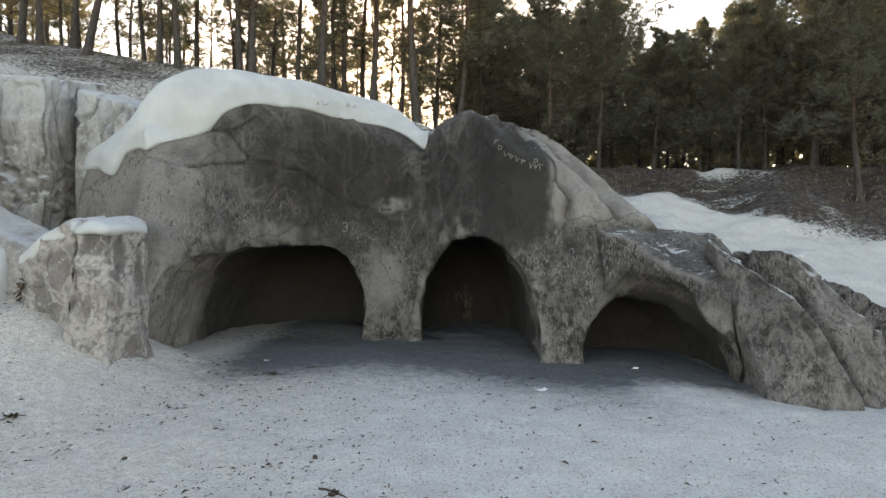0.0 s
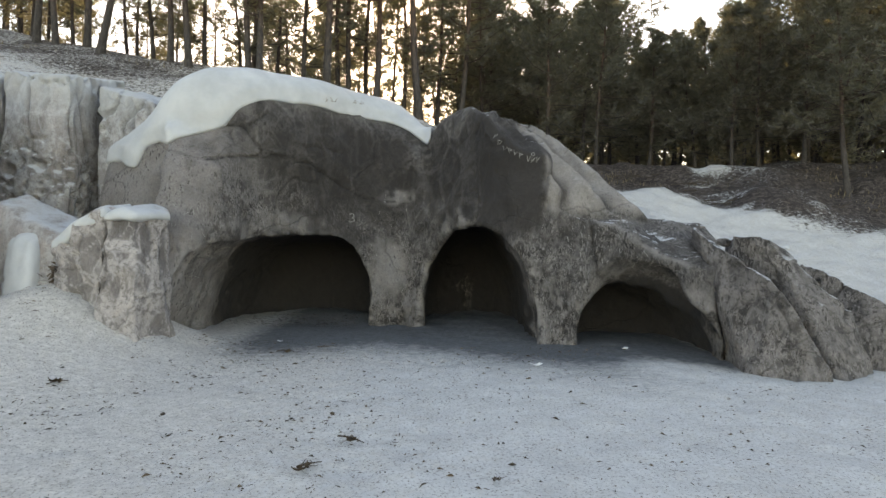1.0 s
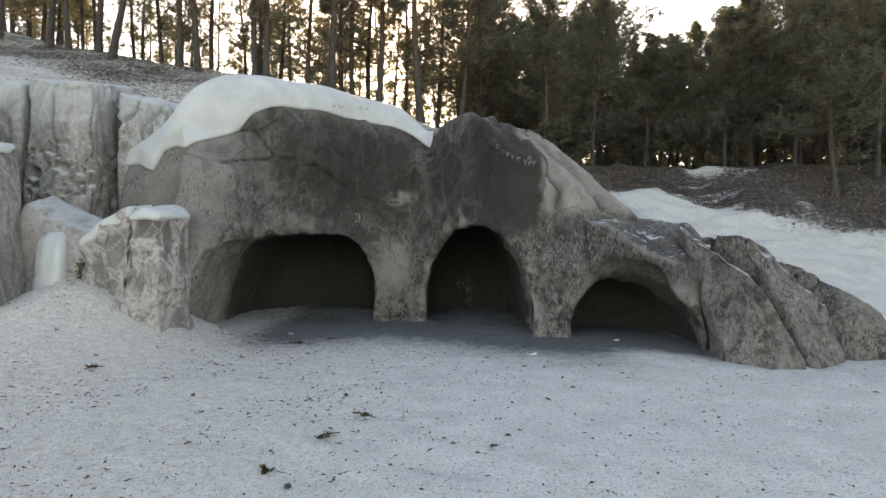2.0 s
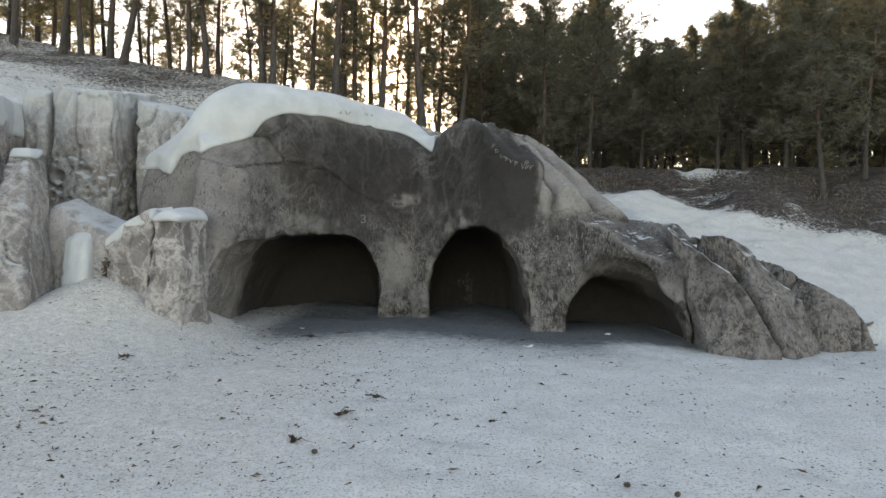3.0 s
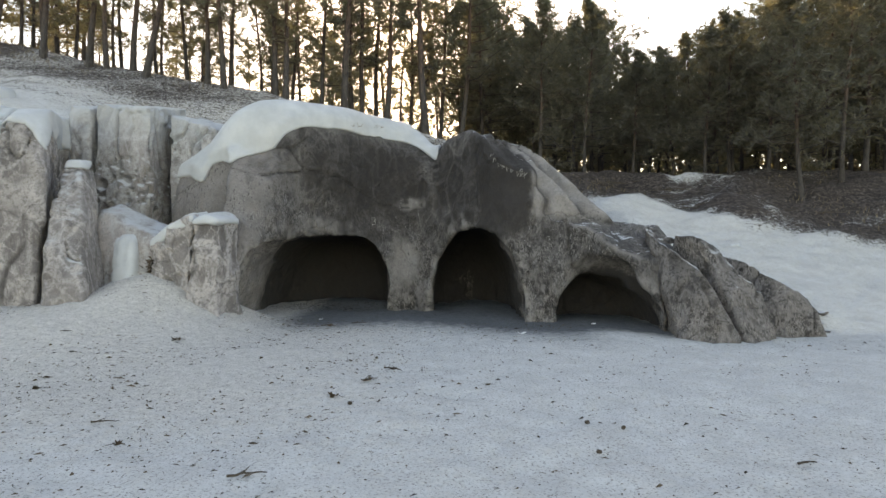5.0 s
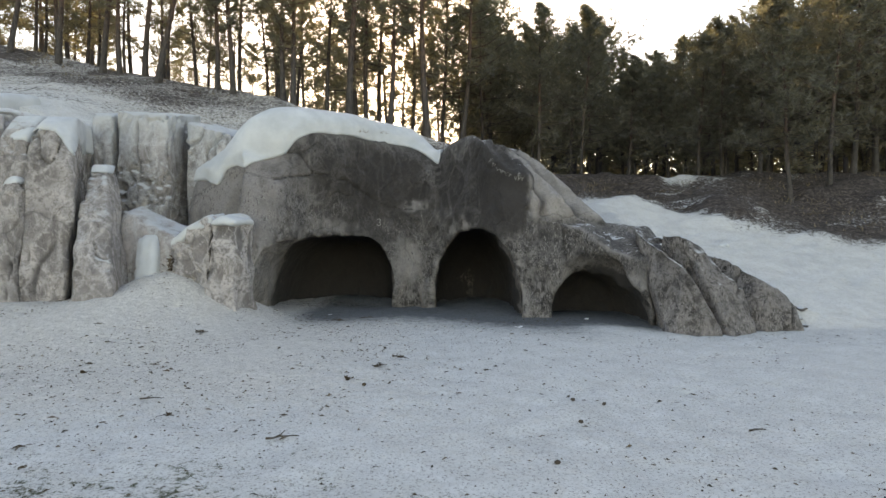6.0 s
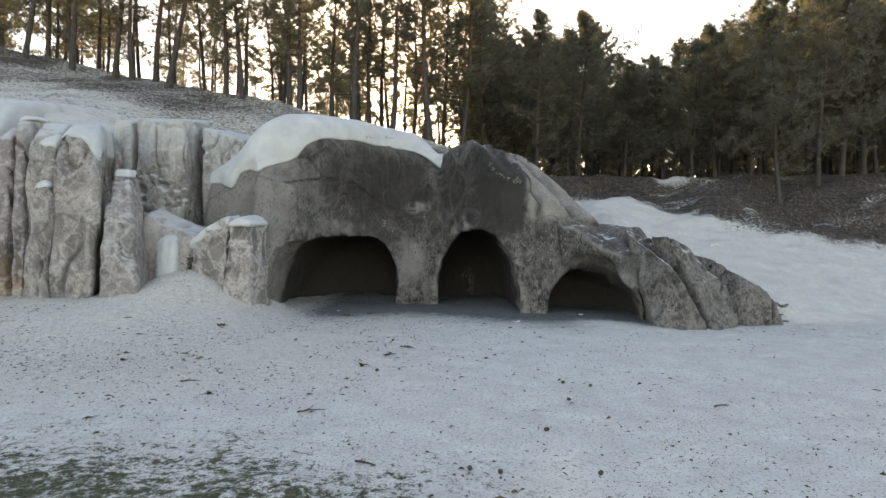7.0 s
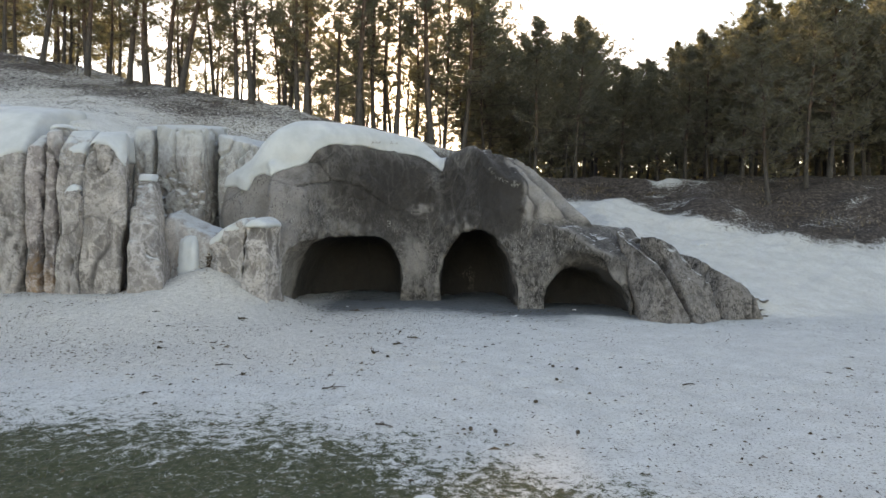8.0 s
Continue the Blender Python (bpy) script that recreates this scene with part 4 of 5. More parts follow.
rock("rock_column", [(-10.36, 8.35, 0.0), (-9.68, 8.3, 0.0), (-10.42, 8.6, 3.0), (-9.7, 8.55, 3.0), (-10.42, 8.75, 4.1), (-9.78, 8.7, 4.2), (-10.5, 9.3, 4.8), (-9.85, 9.3, 4.8), (-10.5, 11.2, 4.95), (-9.85, 11.2, 4.95), (-10.5, 11.2, 0), (-9.8, 11.2, 0)], CLIFF, "flat-faced pale sandstone slab standing upright", seed=7, pits=0.2, rough=0.6, h=0.05, cap=4.1, **CLIFF_KW)
rock("rock_column", [(-10.06, 8.05, 0.0), (-9.5, 8.0, 0.0), (-10.15, 8.15, 2.6), (-9.56, 8.12, 2.6), (-10.05, 8.25, 3.15), (-9.7, 8.22, 3.2), (-9.86, 8.3, 3.34), (-10.1, 9.0, 3.2), (-9.6, 9.0, 3.2), (-10.1, 9.0, 0), (-9.6, 9.0, 0)], CLIFF, "rounded low sandstone pillar leaning on a slab", seed=14, pits=0.2, rough=0.6, cap=3.17, **{**CLIFF_KW, "k": 0.2})
rock("rock_column", [(-10.7, 8.45, 0.0), (-10.42, 8.45, 0.0), (-10.92, 8.85, 4.7), (-10.64, 8.85, 4.6), (-10.9, 9.2, 4.95), (-10.64, 9.2, 4.9), (-10.9, 10.8, 5.1), (-10.55, 10.8, 5.1), (-10.8, 10.8, 0), (-10.45, 10.8, 0)], RUSTY, "narrow split sandstone pillar with rusty foot", seed=8, pits=0.16, rough=0.5, cap=4.72, **{**CLIFF_KW, "k": 0.05})
rock("rock_column", [(-11.15, 8.4, 0.0), (-10.78, 8.4, 0.0), (-11.42, 8.85, 4.3), (-11.0, 8.85, 4.3), (-11.4, 9.3, 4.7), (-11.0, 9.3, 4.6), (-11.4, 10.8, 5.0), (-11.0, 10.8, 5.0), (-11.3, 10.8, 0), (-10.85, 10.8, 0)], RUSTY, "narrow split sandstone pillar with rusty foot", seed=15, pits=0.25, rough=0.5, cap=4.5, **{**CLIFF_KW, "k": 0.05})
rock("rock_column", [(-13.9, 8.2, 0.0), (-11.2, 8.25, 0.0), (-13.9, 8.6, 3.0), (-11.4, 8.6, 3.0), (-13.9, 8.8, 4.2), (-11.5, 8.85, 4.3), (-13.9, 9.8, 5.6), (-11.7, 9.8, 5.4), (-13.9, 12, 6.1), (-11.7, 12, 6.0), (-13.9, 12, 0), (-11.5, 12, 0)], CLIFF, "broad pale sandstone face under snow", seed=9, pits=0.2, rough=0.7, h=0.07, cap=4.08, **{**CLIFF_KW, "k": 0.2})
rock("rock_column", [(-17.5, 7.9, 0.0), (-14.0, 8.1, 0.0), (-17.5, 8.6, 4.0), (-14.0, 8.6, 4.0), (-17.5, 9.8, 5.7), (-14.0, 9.8, 5.6), (-17.5, 12, 6.2), (-14.0, 12, 6.1), (-17.5, 12, 0), (-14.0, 12, 0)], CLIFF, "broad pale sandstone face under snow", seed=16, pits=0.2, rough=0.7, h=0.09, cap=4.2, **{**CLIFF_KW, "k": 0.2})
D = "slabs beside the low cave"
rock("rock_slab", [(4.2, 9.5, 2.3), (4.55, 8.05, -0.2), (5.65, 7.7, -0.2), (4.9, 8.1, 1.3), (4.65, 10.4, 2.2), (6.0, 9.6, -0.2), (5.0, 9.8, 1.6), (4.3, 8.9, 1.3), (5.05, 10.2, -0.2), (5.15, 12.0, -0.2), (5.4, 12.0, -0.2), (5.1, 11.8, 1.7)], SLAB, "rough leaning sandstone slab beside the low cave", seed=20, group=D, k=0.04, h=0.045, rough=0.6, facets=1.0, warp=0.04)
rock("rock_slab", [(4.8, 9.3, 2.1), (5.1, 8.85, 2.08), (5.7, 9.2, 1.85), (6.45, 8.6, 0.8), (6.65, 8.3, -0.2), (5.85, 7.9, -0.2), (5.44, 8.42, 1.1), (5.3, 10.5, 1.9), (6.6, 10, -0.2), (4.8, 10.4, -0.2)], SLAB, "rough leaning sandstone slab beside the low cave", seed=21, group=D, k=0.04, h=0.045, rough=0.6, facets=1.0, warp=0.04)
rock("rock_slab", [(5.9, 9.9, 1.7), (6.4, 9.4, 1.55), (6.95, 8.75, 1.05), (6.8, 8.4, -0.2), (7.5, 8.9, 0.7), (7.8, 8.6, -0.2), (7.2, 10.4, 0.8), (7.8, 10, -0.2), (6.2, 10.5, -0.2)], SLAB, "low broken sandstone boulder beside the slabs", seed=22, group=D, k=0.04, h=0.045, rough=0.6, facets=1.0, warp=0.04)


for cx, cy, cz, r, sd in ((4.3, 9.42, 2.24, 0.11, 30), (4.85, 9.7, 1.99, 0.15, 31), (-6.55, 9.0, 1.05, 0.1, 37)):
    rr = random.Random(sd)
    pts = []
    for _ in range(14):
        d = Vector((rr.gauss(0, 1), rr.gauss(0, 1), rr.gauss(0, 1))).normalized() * r
        pts.append((cx + 1.3 * d.x, cy + d.y, cz + 0.6 * d.z))
    rock("rock_stone", pts, SLAB, "small dark loose stone among the slabs", seed=sd, h=0.025, k=0.03, rough=0.2, warp=0.02, group="loose stones")

for i, (sx, sy, r) in enumerate(((7.75, 9.7, 0.2), (7.95, 9.45, 0.17), (8.05, 9.8, 0.2), (8.2, 9.5, 0.14), (8.35, 9.75, 0.16), (7.9, 9.15, 0.14), (8.15, 9.25, 0.1), (7.7, 10.0, 0.2))):
    rr = random.Random(400 + i)
    sz = float(terrain(np.array([sx]), np.array([sy]))[0])
    pts = []
    for _ in range(14):
        d = Vector((rr.gauss(0, 1), rr.gauss(0, 1), rr.gauss(0, 1))).normalized() * r
        pts.append((sx + 1.2 * d.x, sy + d.y, sz + 0.01 + 0.5 * d.z))
    rock("rock_stone", pts, SLAB, "flat sandstone fragment half sunk in snow", seed=400 + i, h=0.03, k=0.03, rough=0.2, warp=0.02, group="rubble beside the boulder")


# ---- pines ----
def tube(verts, faces, pts, radii, sides):
    pts = [Vector(p) for p in pts]
    base = len(verts)
    for i, (p, r) in enumerate(zip(pts, radii)):
        d = (pts[min(i + 1, len(pts) - 1)] - pts[max(i - 1, 0)]).normalized()
        a = d.orthogonal().normalized()
        if abs(d.z) > 0.7:
            a = (Vector((1, 0, 0)) - d * d.x).normalized()
        b = d.cross(a)
        for s in range(sides):
            w = 2 * math.pi * s / sides
            verts.append(p + r * (math.cos(w) * a + math.sin(w) * b))
    for i in range(len(pts) - 1):
        for s in range(sides):
            t = (s + 1) % sides
            faces.append((base + i * sides + s, base + i * sides + t, base + (i + 1) * sides + t, base + (i + 1) * sides + s))


def pine(seed, tall, bare, spread, tufts, lean=0.0, coarse=1.0, near=0.4, stout=0.0145):
    """One pine at the origin: an empty with trunk, limbs and crown. bare: share of the trunk below the crown."""
    rnd = random.Random(seed)
    root = new("pine_tree")
    bend = [(rnd.uniform(-1, 1), rnd.uniform(-1, 1)) for _ in range(3)]

    def axis(t):
        return Vector((lean * t * tall + 0.16 * bend[0][0] * math.sin(3 * t) + 0.1 * bend[1][0] * math.sin(7 * t), 0.16 * bend[0][1] * math.sin(3 * t) + 0.1 * bend[1][1] * math.sin(6 * t), t * tall))
    r0 = tall * stout
    v, f = [], []
    ts = [i / 12 for i in range(13)]
    tube(v, f, [axis(t) - Vector((0, 0, 0.4 if t == 0 else 0)) for t in ts], [r0 * (1.35 if t == 0 else 1 - 0.88 * t) for t in ts], 8)
    part("trunk", mesh_from("trunk", v, f), BARK, root)
    v, f, lv, lf = [], [], [], []

    def needles(c, size, n):
        for _ in range(n):
            d = Vector((rnd.gauss(0, 1), rnd.gauss(0, 1), rnd.gauss(0.25, 0.8))).normalized()
            e = d.cross(Vector((rnd.gauss(0, 1), rnd.gauss(0, 1), rnd.gauss(0, 1)))).normalized()
            ln, wd = size * rnd.uniform(0.55, 1.2), size * rnd.uniform(0.06, 0.13)
            o = c + d * size * rnd.uniform(-0.25, 0.35) + e * size * rnd.uniform(-0.3, 0.3)
            b = len(lv)
            lv.extend((o - e * wd, o + e * wd, o + d * ln))
            lf.append((b, b + 1, b + 2))
    n = int(26 + tall)
    for i in range(n):
        t = bare + (0.985 - bare) * ((i + rnd.random()) / n) ** 0.9
        o = axis(t)
        w = rnd.uniform(0, 2 * math.pi)
        k = (t - bare) / (1 - bare)
        ln = spread * (0.16 + 0.84 * math.sin(math.pi * min(1, 0.25 + 0.75 * k) ** 0.85)) * rnd.uniform(0.55, 1.15) * (1.0 if k < 0.85 else 0.7)
        up = rnd.uniform(-0.12, 0.35) + 0.5 * k
        d = Vector((math.cos(w), math.sin(w), up)).normalized()
        mid = o + d * ln * 0.55 + Vector((0, 0, -0.06 * ln))
        end = o + d * ln + Vector((0, 0, 0.12 * ln))
        rr = r0 * 0.26 * (1 - 0.6 * t)
        tube(v, f, [o, mid, end], [rr, rr * 0.6, rr * 0.2], 4)
        for j in range(int(tufts * 1.6)):
            s = rnd.uniform(near, 1.08)
            c = (o.lerp(mid, s / 0.55) if s < 0.55 else mid.lerp(end, (s - 0.55) / 0.45))
            c = c + Vector((rnd.gauss(0, 0.16), rnd.gauss(0, 0.16), rnd.gauss(0.08, 0.12))) * ln * 0.8
            needles(c, coarse * rnd.uniform(0.18, 0.36), 12)
    needles(axis(1.0), 0.22, 16)
    needles(axis(0.975), 0.3, 16)
    for i in range(8):
        t = rnd.uniform(0.25, bare) if bare > 0.3 else rnd.uniform(0.1, 0.4)
        w = rnd.uniform(0, 2 * math.pi)
        o = axis(t)
        ln = rnd.uniform(0.4, 1.3)
        tube(v, f, [o, o + Vector((math.cos(w), math.sin(w), rnd.uniform(-0.3, 0.2))) * ln], [0.025, 0.008], 4)
    tagged(part("branchwork", mesh_from("branchwork", v, f), BARK, root), kind="stuff")
    tagged(part("crown", mesh_from("crown", lv, lf, False), NEEDLE, root), kind="stuff")
    return root


def forest():
    tall = [pine(1, 13.5, 0.36, 2.2, 9), pine(2, 14.5, 0.44, 2.0, 9, 0.07), pine(3, 12.5, 0.30, 2.3, 9, -0.08), pine(4, 14, 0.40, 2.0, 9)]
    open_kind = [pine(7, 11.5, 0.18, 2.1, 8, 0.0, 1.0, 0.4, 0.011), pine(8, 13.0, 0.25, 2.2, 8, 0.03, 1.0, 0.4, 0.011), pine(9, 10.0, 0.12, 2.0, 8, -0.03, 1.0, 0.4, 0.011)]
    lacy = [pine(14, 12.0, 0.15, 2.6, 6, 0, 1.5), pine(15, 13.0, 0.22, 2.5, 6, 0.03, 1.5)]
    full = [pine(11, 12.0, 0.20, 3.8, 15, 0.02, 1.15, 0.1, 0.0115), pine(12, 13.0, 0.15, 3.5, 15, 0.05, 1.15, 0.1, 0.0115), pine(13, 10.5, 0.12, 3.9, 15, -0.05, 1.15, 0.1, 0.0115)]
    far_kind = [pine(21, 12.0, 0.18, 2.8, 5, 0, 1.7), pine(22, 13.0, 0.12, 2.6, 5, 0.02, 1.7)]
    for kinds, lab in ((tall, "tall Scots pine with bare reddish trunk and open crown"), (open_kind, "slender Scots pine with sparse low branches"), (lacy, "slender Scots pine with sparse low branches"), (full, "dense dark Scots pine branched low down"), (far_kind, "dark Scots pine standing deep in the wood")):
        for tr in kinds:
            tagged(tr, lab, "tree", "pine wood on the hill")
    rnd = random.Random(5)
    used = set()
    spots = []

    def put(kinds, x, y, scale, turn=None):
        i = rnd.randrange(len(kinds))
        z = float(terrain(np.array([x]), np.array([y]))[0])
        m = pose(x, y, z - 0.15, rnd.gauss(0, 2.2), rnd.gauss(0, 2.6), rnd.uniform(0, 360) if turn is None else turn)
        if kinds[i].name not in used:
            used.add(kinds[i].name)
            ob = kinds[i]
            ob.matrix_basis = m
        else:
            ob = copy_thing(kinds[i], m)
        # crowns form a skyline with a dip
        far = y + 6.5
        line = float(curve([(-1.2, 0.62), (0.0, 0.58), (0.06, 0.48), (0.116, 0.41), (0.149, 0.37), (0.2, 0.42), (0.252, 0.36), (0.278, 0.325), (0.304, 0.33), (0.33, 0.31), (0.363, 0.33), (0.40, 0.355), (0.453, 0.41), (0.505, 0.45), (0.8, 0.64)], np.array([x / far]), 0.03)[0])
        tall_at = max(c.bound_box[1][2] for c in ob.children)
        most = (1.83 + line * far * rnd.uniform(0.86, 1.04) - z) / tall_at
        scale = min(scale, max(most, 0.3))
        ob.scale = (scale * 0.5 + 0.5 * max(scale, 0.75),) * 2 + (scale,)

    def sow(kinds, n, xa, xb, ya, yb, gap, s0, s1, test=None):
        made = tries = 0
        while made < n and tries < n * 40:
            tries += 1
            x, y = rnd.uniform(xa, xb), rnd.uniform(ya, yb)
            if test and not test(x, y):
                continue
            if all(math.hypot(x - a, y - b) > gap for a, b in spots):
                spots.append((x, y))
                put(kinds, x, y, rnd.uniform(s0, s1))
                made += 1

    def off_sun(x, y):
        return y > 56 or abs(x - (-0.2 - 0.1016 * (y + 3))) > 0.6
    # the foremost trunks on the hill's edge
    for x, y in ((-19.9, 21.5), (-18.3, 22.5), (-17.5, 21.2), (-15.4, 21), (-14.5, 20.8), (-13.8, 21.5), (-12.8, 20.6), (-10.2, 20.6), (-9.4, 20.3), (-7.4, 20.8), (-6.9, 20.4), (-4.7, 21.5), (-3.05, 23), (-1.2, 22.6)):
        spots.append((x, y))
        put(tall, x, y, rnd.uniform(0.9, 1.12))
    for x, y in ((13.9, 19.9), (16.3, 21.2), (11.9, 24.2), (13.2, 24.5), (14.4, 23.4), (20.4, 24.2), (18.5, 23), (9.0, 26.0), (6.5, 25.5), (4.2, 25.0), (23, 22), (26, 23)):
        spots.append((x, y))
        put(full, x, y, rnd.uniform(0.9, 1.1))
    for x, y in ((-4.4, 25), (-5.3, 27.5), (-1.6, 26.5), (-0.7, 29), (-6.0, 31), (-2.2, 34.5), (-6.2, 24), (0.3, 26)):
        spots.append((x, y))
        put(open_kind, x, y, rnd.uniform(0.85, 1.1))
    sow(open_kind, 26, -30, 1, 22, 33, 1.6, 0.7, 1.1, off_sun)
    sow(open_kind + lacy, 26, -45, 4, 31, 52, 2.0, 0.9, 1.2, off_sun)
    sow(lacy, 26, -50, 5, 50, 75, 2.2, 1.0, 1.3, off_sun)
    sow(full, 45, 1, 36, 25, 38, 1.8, 0.85, 1.1)
    sow(far_kind, 64, 2, 60, 38, 62, 2.2, 0.95, 1.2)
    sow(far_kind, 40, 6, 90, 62, 85, 3.0, 1.1, 1.4)


def thicket():
    """The far wood and its undergrowth, where single trees cannot be told apart."""
    rs = np.random.RandomState(31)
    n = 17000
    a = rs.uniform(0.02, 0.95, n)
    far = rs.uniform(55, 95, n)
    x, y = far * a, far - 6.5
    z0 = terrain(x, y)
    h = 0.2 + 9.0 * rs.rand(n) ** 1.4
    keep = vnoise(np.stack([x, y, h * 2], 1), 3.0, 33) + 0.35 * vnoise(np.stack([x, y, h], 1), 1.0, 34) > -0.35
    x, y, z = x[keep], y[keep], (z0 + h)[keep]
    m = len(x)
    c = np.stack([x, y, z], 1)
    d = rs.normal(size=(m, 3))
    d /= np.linalg.norm(d, axis=1)[:, None]
    e = np.cross(d, rs.normal(size=(m, 3)))
    e /= np.linalg.norm(e, axis=1)[:, None]
    s = rs.uniform(0.5, 1.2, m)[:, None]
    v = np.stack([c - e * s * 0.35, c + e * s * 0.35, c + d * s], 1).reshape(-1, 3)
    tagged(part("far_wood", mesh_from("far_wood", v, np.arange(3 * m).reshape(-1, 3), False), NEEDLE), "dark pine wood and undergrowth far behind", "wood", kind="stuff")


thicket()


forest()


# ---- small things on the ground ----
CONES = ((1.3, 2.37), (1.62, 2.2), (-0.04, -0.68), (1.2, 1.5), (0.75, 0.35), (1.0, -0.75), (0.2, -0.75), (-1.28, 5.71), (-1.25, 3.0), (-3.1, 5.6))
def bits_mat(name, a, b, rough=0.8):
    m, nt, bs = material(name, rough)
    geo = nt.nodes.new("ShaderNodeNewGeometry")
    nt.links.new(ramp(nt, geo.outputs["Random Per Island"], [(0.0, a), (1.0, b)]), bs.inputs["Base Color"])
    return m


DEBRIS = bits_mat("dead_leaves", (0.03, 0.022, 0.016), (0.14, 0.10, 0.07))
LEAF = bits_mat("curled_dead_leaves", (0.09, 0.066, 0.046), (0.22, 0.165, 0.115))
BLADE = bits_mat("grass_blades", (0.036, 0.044, 0.02), (0.14, 0.13, 0.072))
STRAW = bits_mat("dry_grass", (0.10, 0.075, 0.045), (0.28, 0.22, 0.14))
WOOD = bits_mat("dead_wood", (0.05, 0.04, 0.03), (0.09, 0.07, 0.055))
PAPER = material("white_paper", 0.7)[0]
PAPER.node_tree.nodes["Principled BSDF"].inputs["Base Color"].default_value = (0.82, 0.82, 0.80, 1)


def chips():
    """Dead leaves, cones and crumbs trodden into the sand."""
    rs = np.random.RandomState(8)
    n = 90000
    x, y = rs.uniform(-12, 11, n), rs.uniform(-3.5, 12.5, n)
    want = 0.28 + 0.5 * smooth(1.5, -4.5, x) * smooth(0, 4, y) + 0.25 * vnoise(np.stack([x, y, 0 * x], 1), 1.4, 9)
    keep = (rs.rand(n) < want * 0.55) & ~((y > 8.2) & ((x < -7.6) | (x > 4.0))) & (y < 10.5 - 1.2 * (x < -5))
    x, y = x[keep], y[keep]
    z = terrain(x, y)
    verts, faces = [], []
    for a, b, c in zip(x, y, z):
        r = 0.0045 + 0.010 * rs.rand() ** 2 + (0.009 if rs.rand() < 0.06 else 0)
        w = rs.uniform(0, 6.3)
        i = len(verts)
        st = rs.uniform(1.0, 2.2)
        cw, sw = math.cos(w), math.sin(w)
        wide, bow = 0.7, 0.0
        if rs.rand() < 0.4:
            st, wide, bow = rs.uniform(2.0, 3.6), 0.3, rs.uniform(-0.9, 0.9)
        for u, v, k in ((-st, bow, 0), (0, -wide, 0), (st, bow, 0), (0, wide, 0), (0.1, 0.1, rs.uniform(0.5, 1.3))):
            verts.append((a + r * (u * cw - v * sw), b + r * (u * sw + v * cw), c + 0.004 + r * k))
        faces += [(i, i + 1, i + 4), (i + 1, i + 2, i + 4), (i + 2, i + 3, i + 4), (i + 3, i, i + 4)]
    tagged(part("leaf_debris", mesh_from("leaf_debris", verts, faces, False), DEBRIS), "dark dead leaves and cones scattered over the sand", "debris", kind="stuff")


def blades(name, n, xa, xb, ya, yb, test, tall, mat, label, seed):
    rs = np.random.RandomState(seed)
    x, y = rs.uniform(xa, xb, n), rs.uniform(ya, yb, n)
    keep = test(x, y, rs.rand(n))
    x, y = x[keep], y[keep]
    z = terrain(x, y)
    verts, faces = [], []
    for a, b, c in zip(x, y, z):
        h, w = tall * rs.uniform(0.5, 1.3), rs.uniform(0, 6.3)
        dx, dy = rs.uniform(-0.6, 0.6, 2) * h
        e = 0.12 * h + 0.003
        i = len(verts)
        verts += [(a - e * math.cos(w), b - e * math.sin(w), c - 0.02), (a + e * math.cos(w), b + e * math.sin(w), c - 0.02), (a + dx, b + dy, c + h)]
        faces.append((i, i + 1, i + 2))
    tagged(part(name, mesh_from(name, verts, faces, False), mat), label, "grass", kind="stuff")


def stick(x, y, length, turn, thick=0.012, twigs=2):
    rnd = random.Random(int(1000 * (x + 50) + 77 * y))
    z = float(terrain(np.array([x]), np.array([y]))[0]) + thick * 0.6 + 0.01
    v, f = [], []
    pts = [Vector((length * (i / 5 - 0.5), rnd.uniform(-0.05, 0.05) * length, 0.04 * length * math.sin(3 * i / 5))) for i in range(6)]
    tube(v, f, pts, [thick * (1 - 0.12 * i) for i in range(6)], 6)
    body = new("stick")
    part("branch", mesh_from("branch", v, f), WOOD, body)
    for i in range(twigs):
        v, f = [], []
        o = pts[1 + i % 4]
        tube(v, f, [o, o + Vector((rnd.uniform(0.1, 0.3), rnd.choice((-1, 1)) * rnd.uniform(0.12, 0.3), rnd.uniform(0, 0.15))) * length], [thick * 0.6, thick * 0.25], 5)
        part("twig", mesh_from("twig", v, f), WOOD, body)
    body.matrix_basis = pose(x, y, z, 0, 0, turn)
    tagged(body, "dark dead twig lying on the sand", "stick", "fallen sticks")


def scrap(x, y, size, turn):
    """A crumpled bit of white litter."""
    bm = bmesh.new()
    bmesh.ops.create_grid(bm, x_segments=6, y_segments=6, size=size)
    for v in bm.verts:
        v.co.z = 0.25 * size * noise.noise(v.co * (3 / size)) + 0.3 * size * (v.co.x / size) ** 2
        v.co.y *= 0.6
    bmesh.ops.solidify(bm, geom=bm.faces[:], thickness=0.004)
    ob = part("paper_scrap", bm, PAPER)
    ob.matrix_basis = pose(x, y, float(terrain(np.array([x]), np.array([y]))[0]) + 0.03, 0, 0, turn)
    tagged(ob, "crumpled white paper scrap lying on the sand", "litter", "paper litter")


def snow_clump(x, y, size, seed):
    p = grid((-size * 1.5,) * 3, (size * 1.5,) * 3, size / 8)
    f = np.sqrt((p[..., 0] / 1.2) ** 2 + (p[..., 1] / 0.8) ** 2 + (p[..., 2] / 0.55) ** 2) - size + 0.35 * size * vnoise(p, size * 0.7, seed)
    v, q = nets(f, (-size * 1.5,) * 3, size / 8)
    ob = part("snow_clump", mesh_from("snow_clump", v, q), SNOWM)
    ob.matrix_basis = pose(x, y, float(terrain(np.array([x]), np.array([y]))[0]) + size * 0.3)
    tagged(ob, "small lump of white snow on the ground", "snow", "snow lumps")


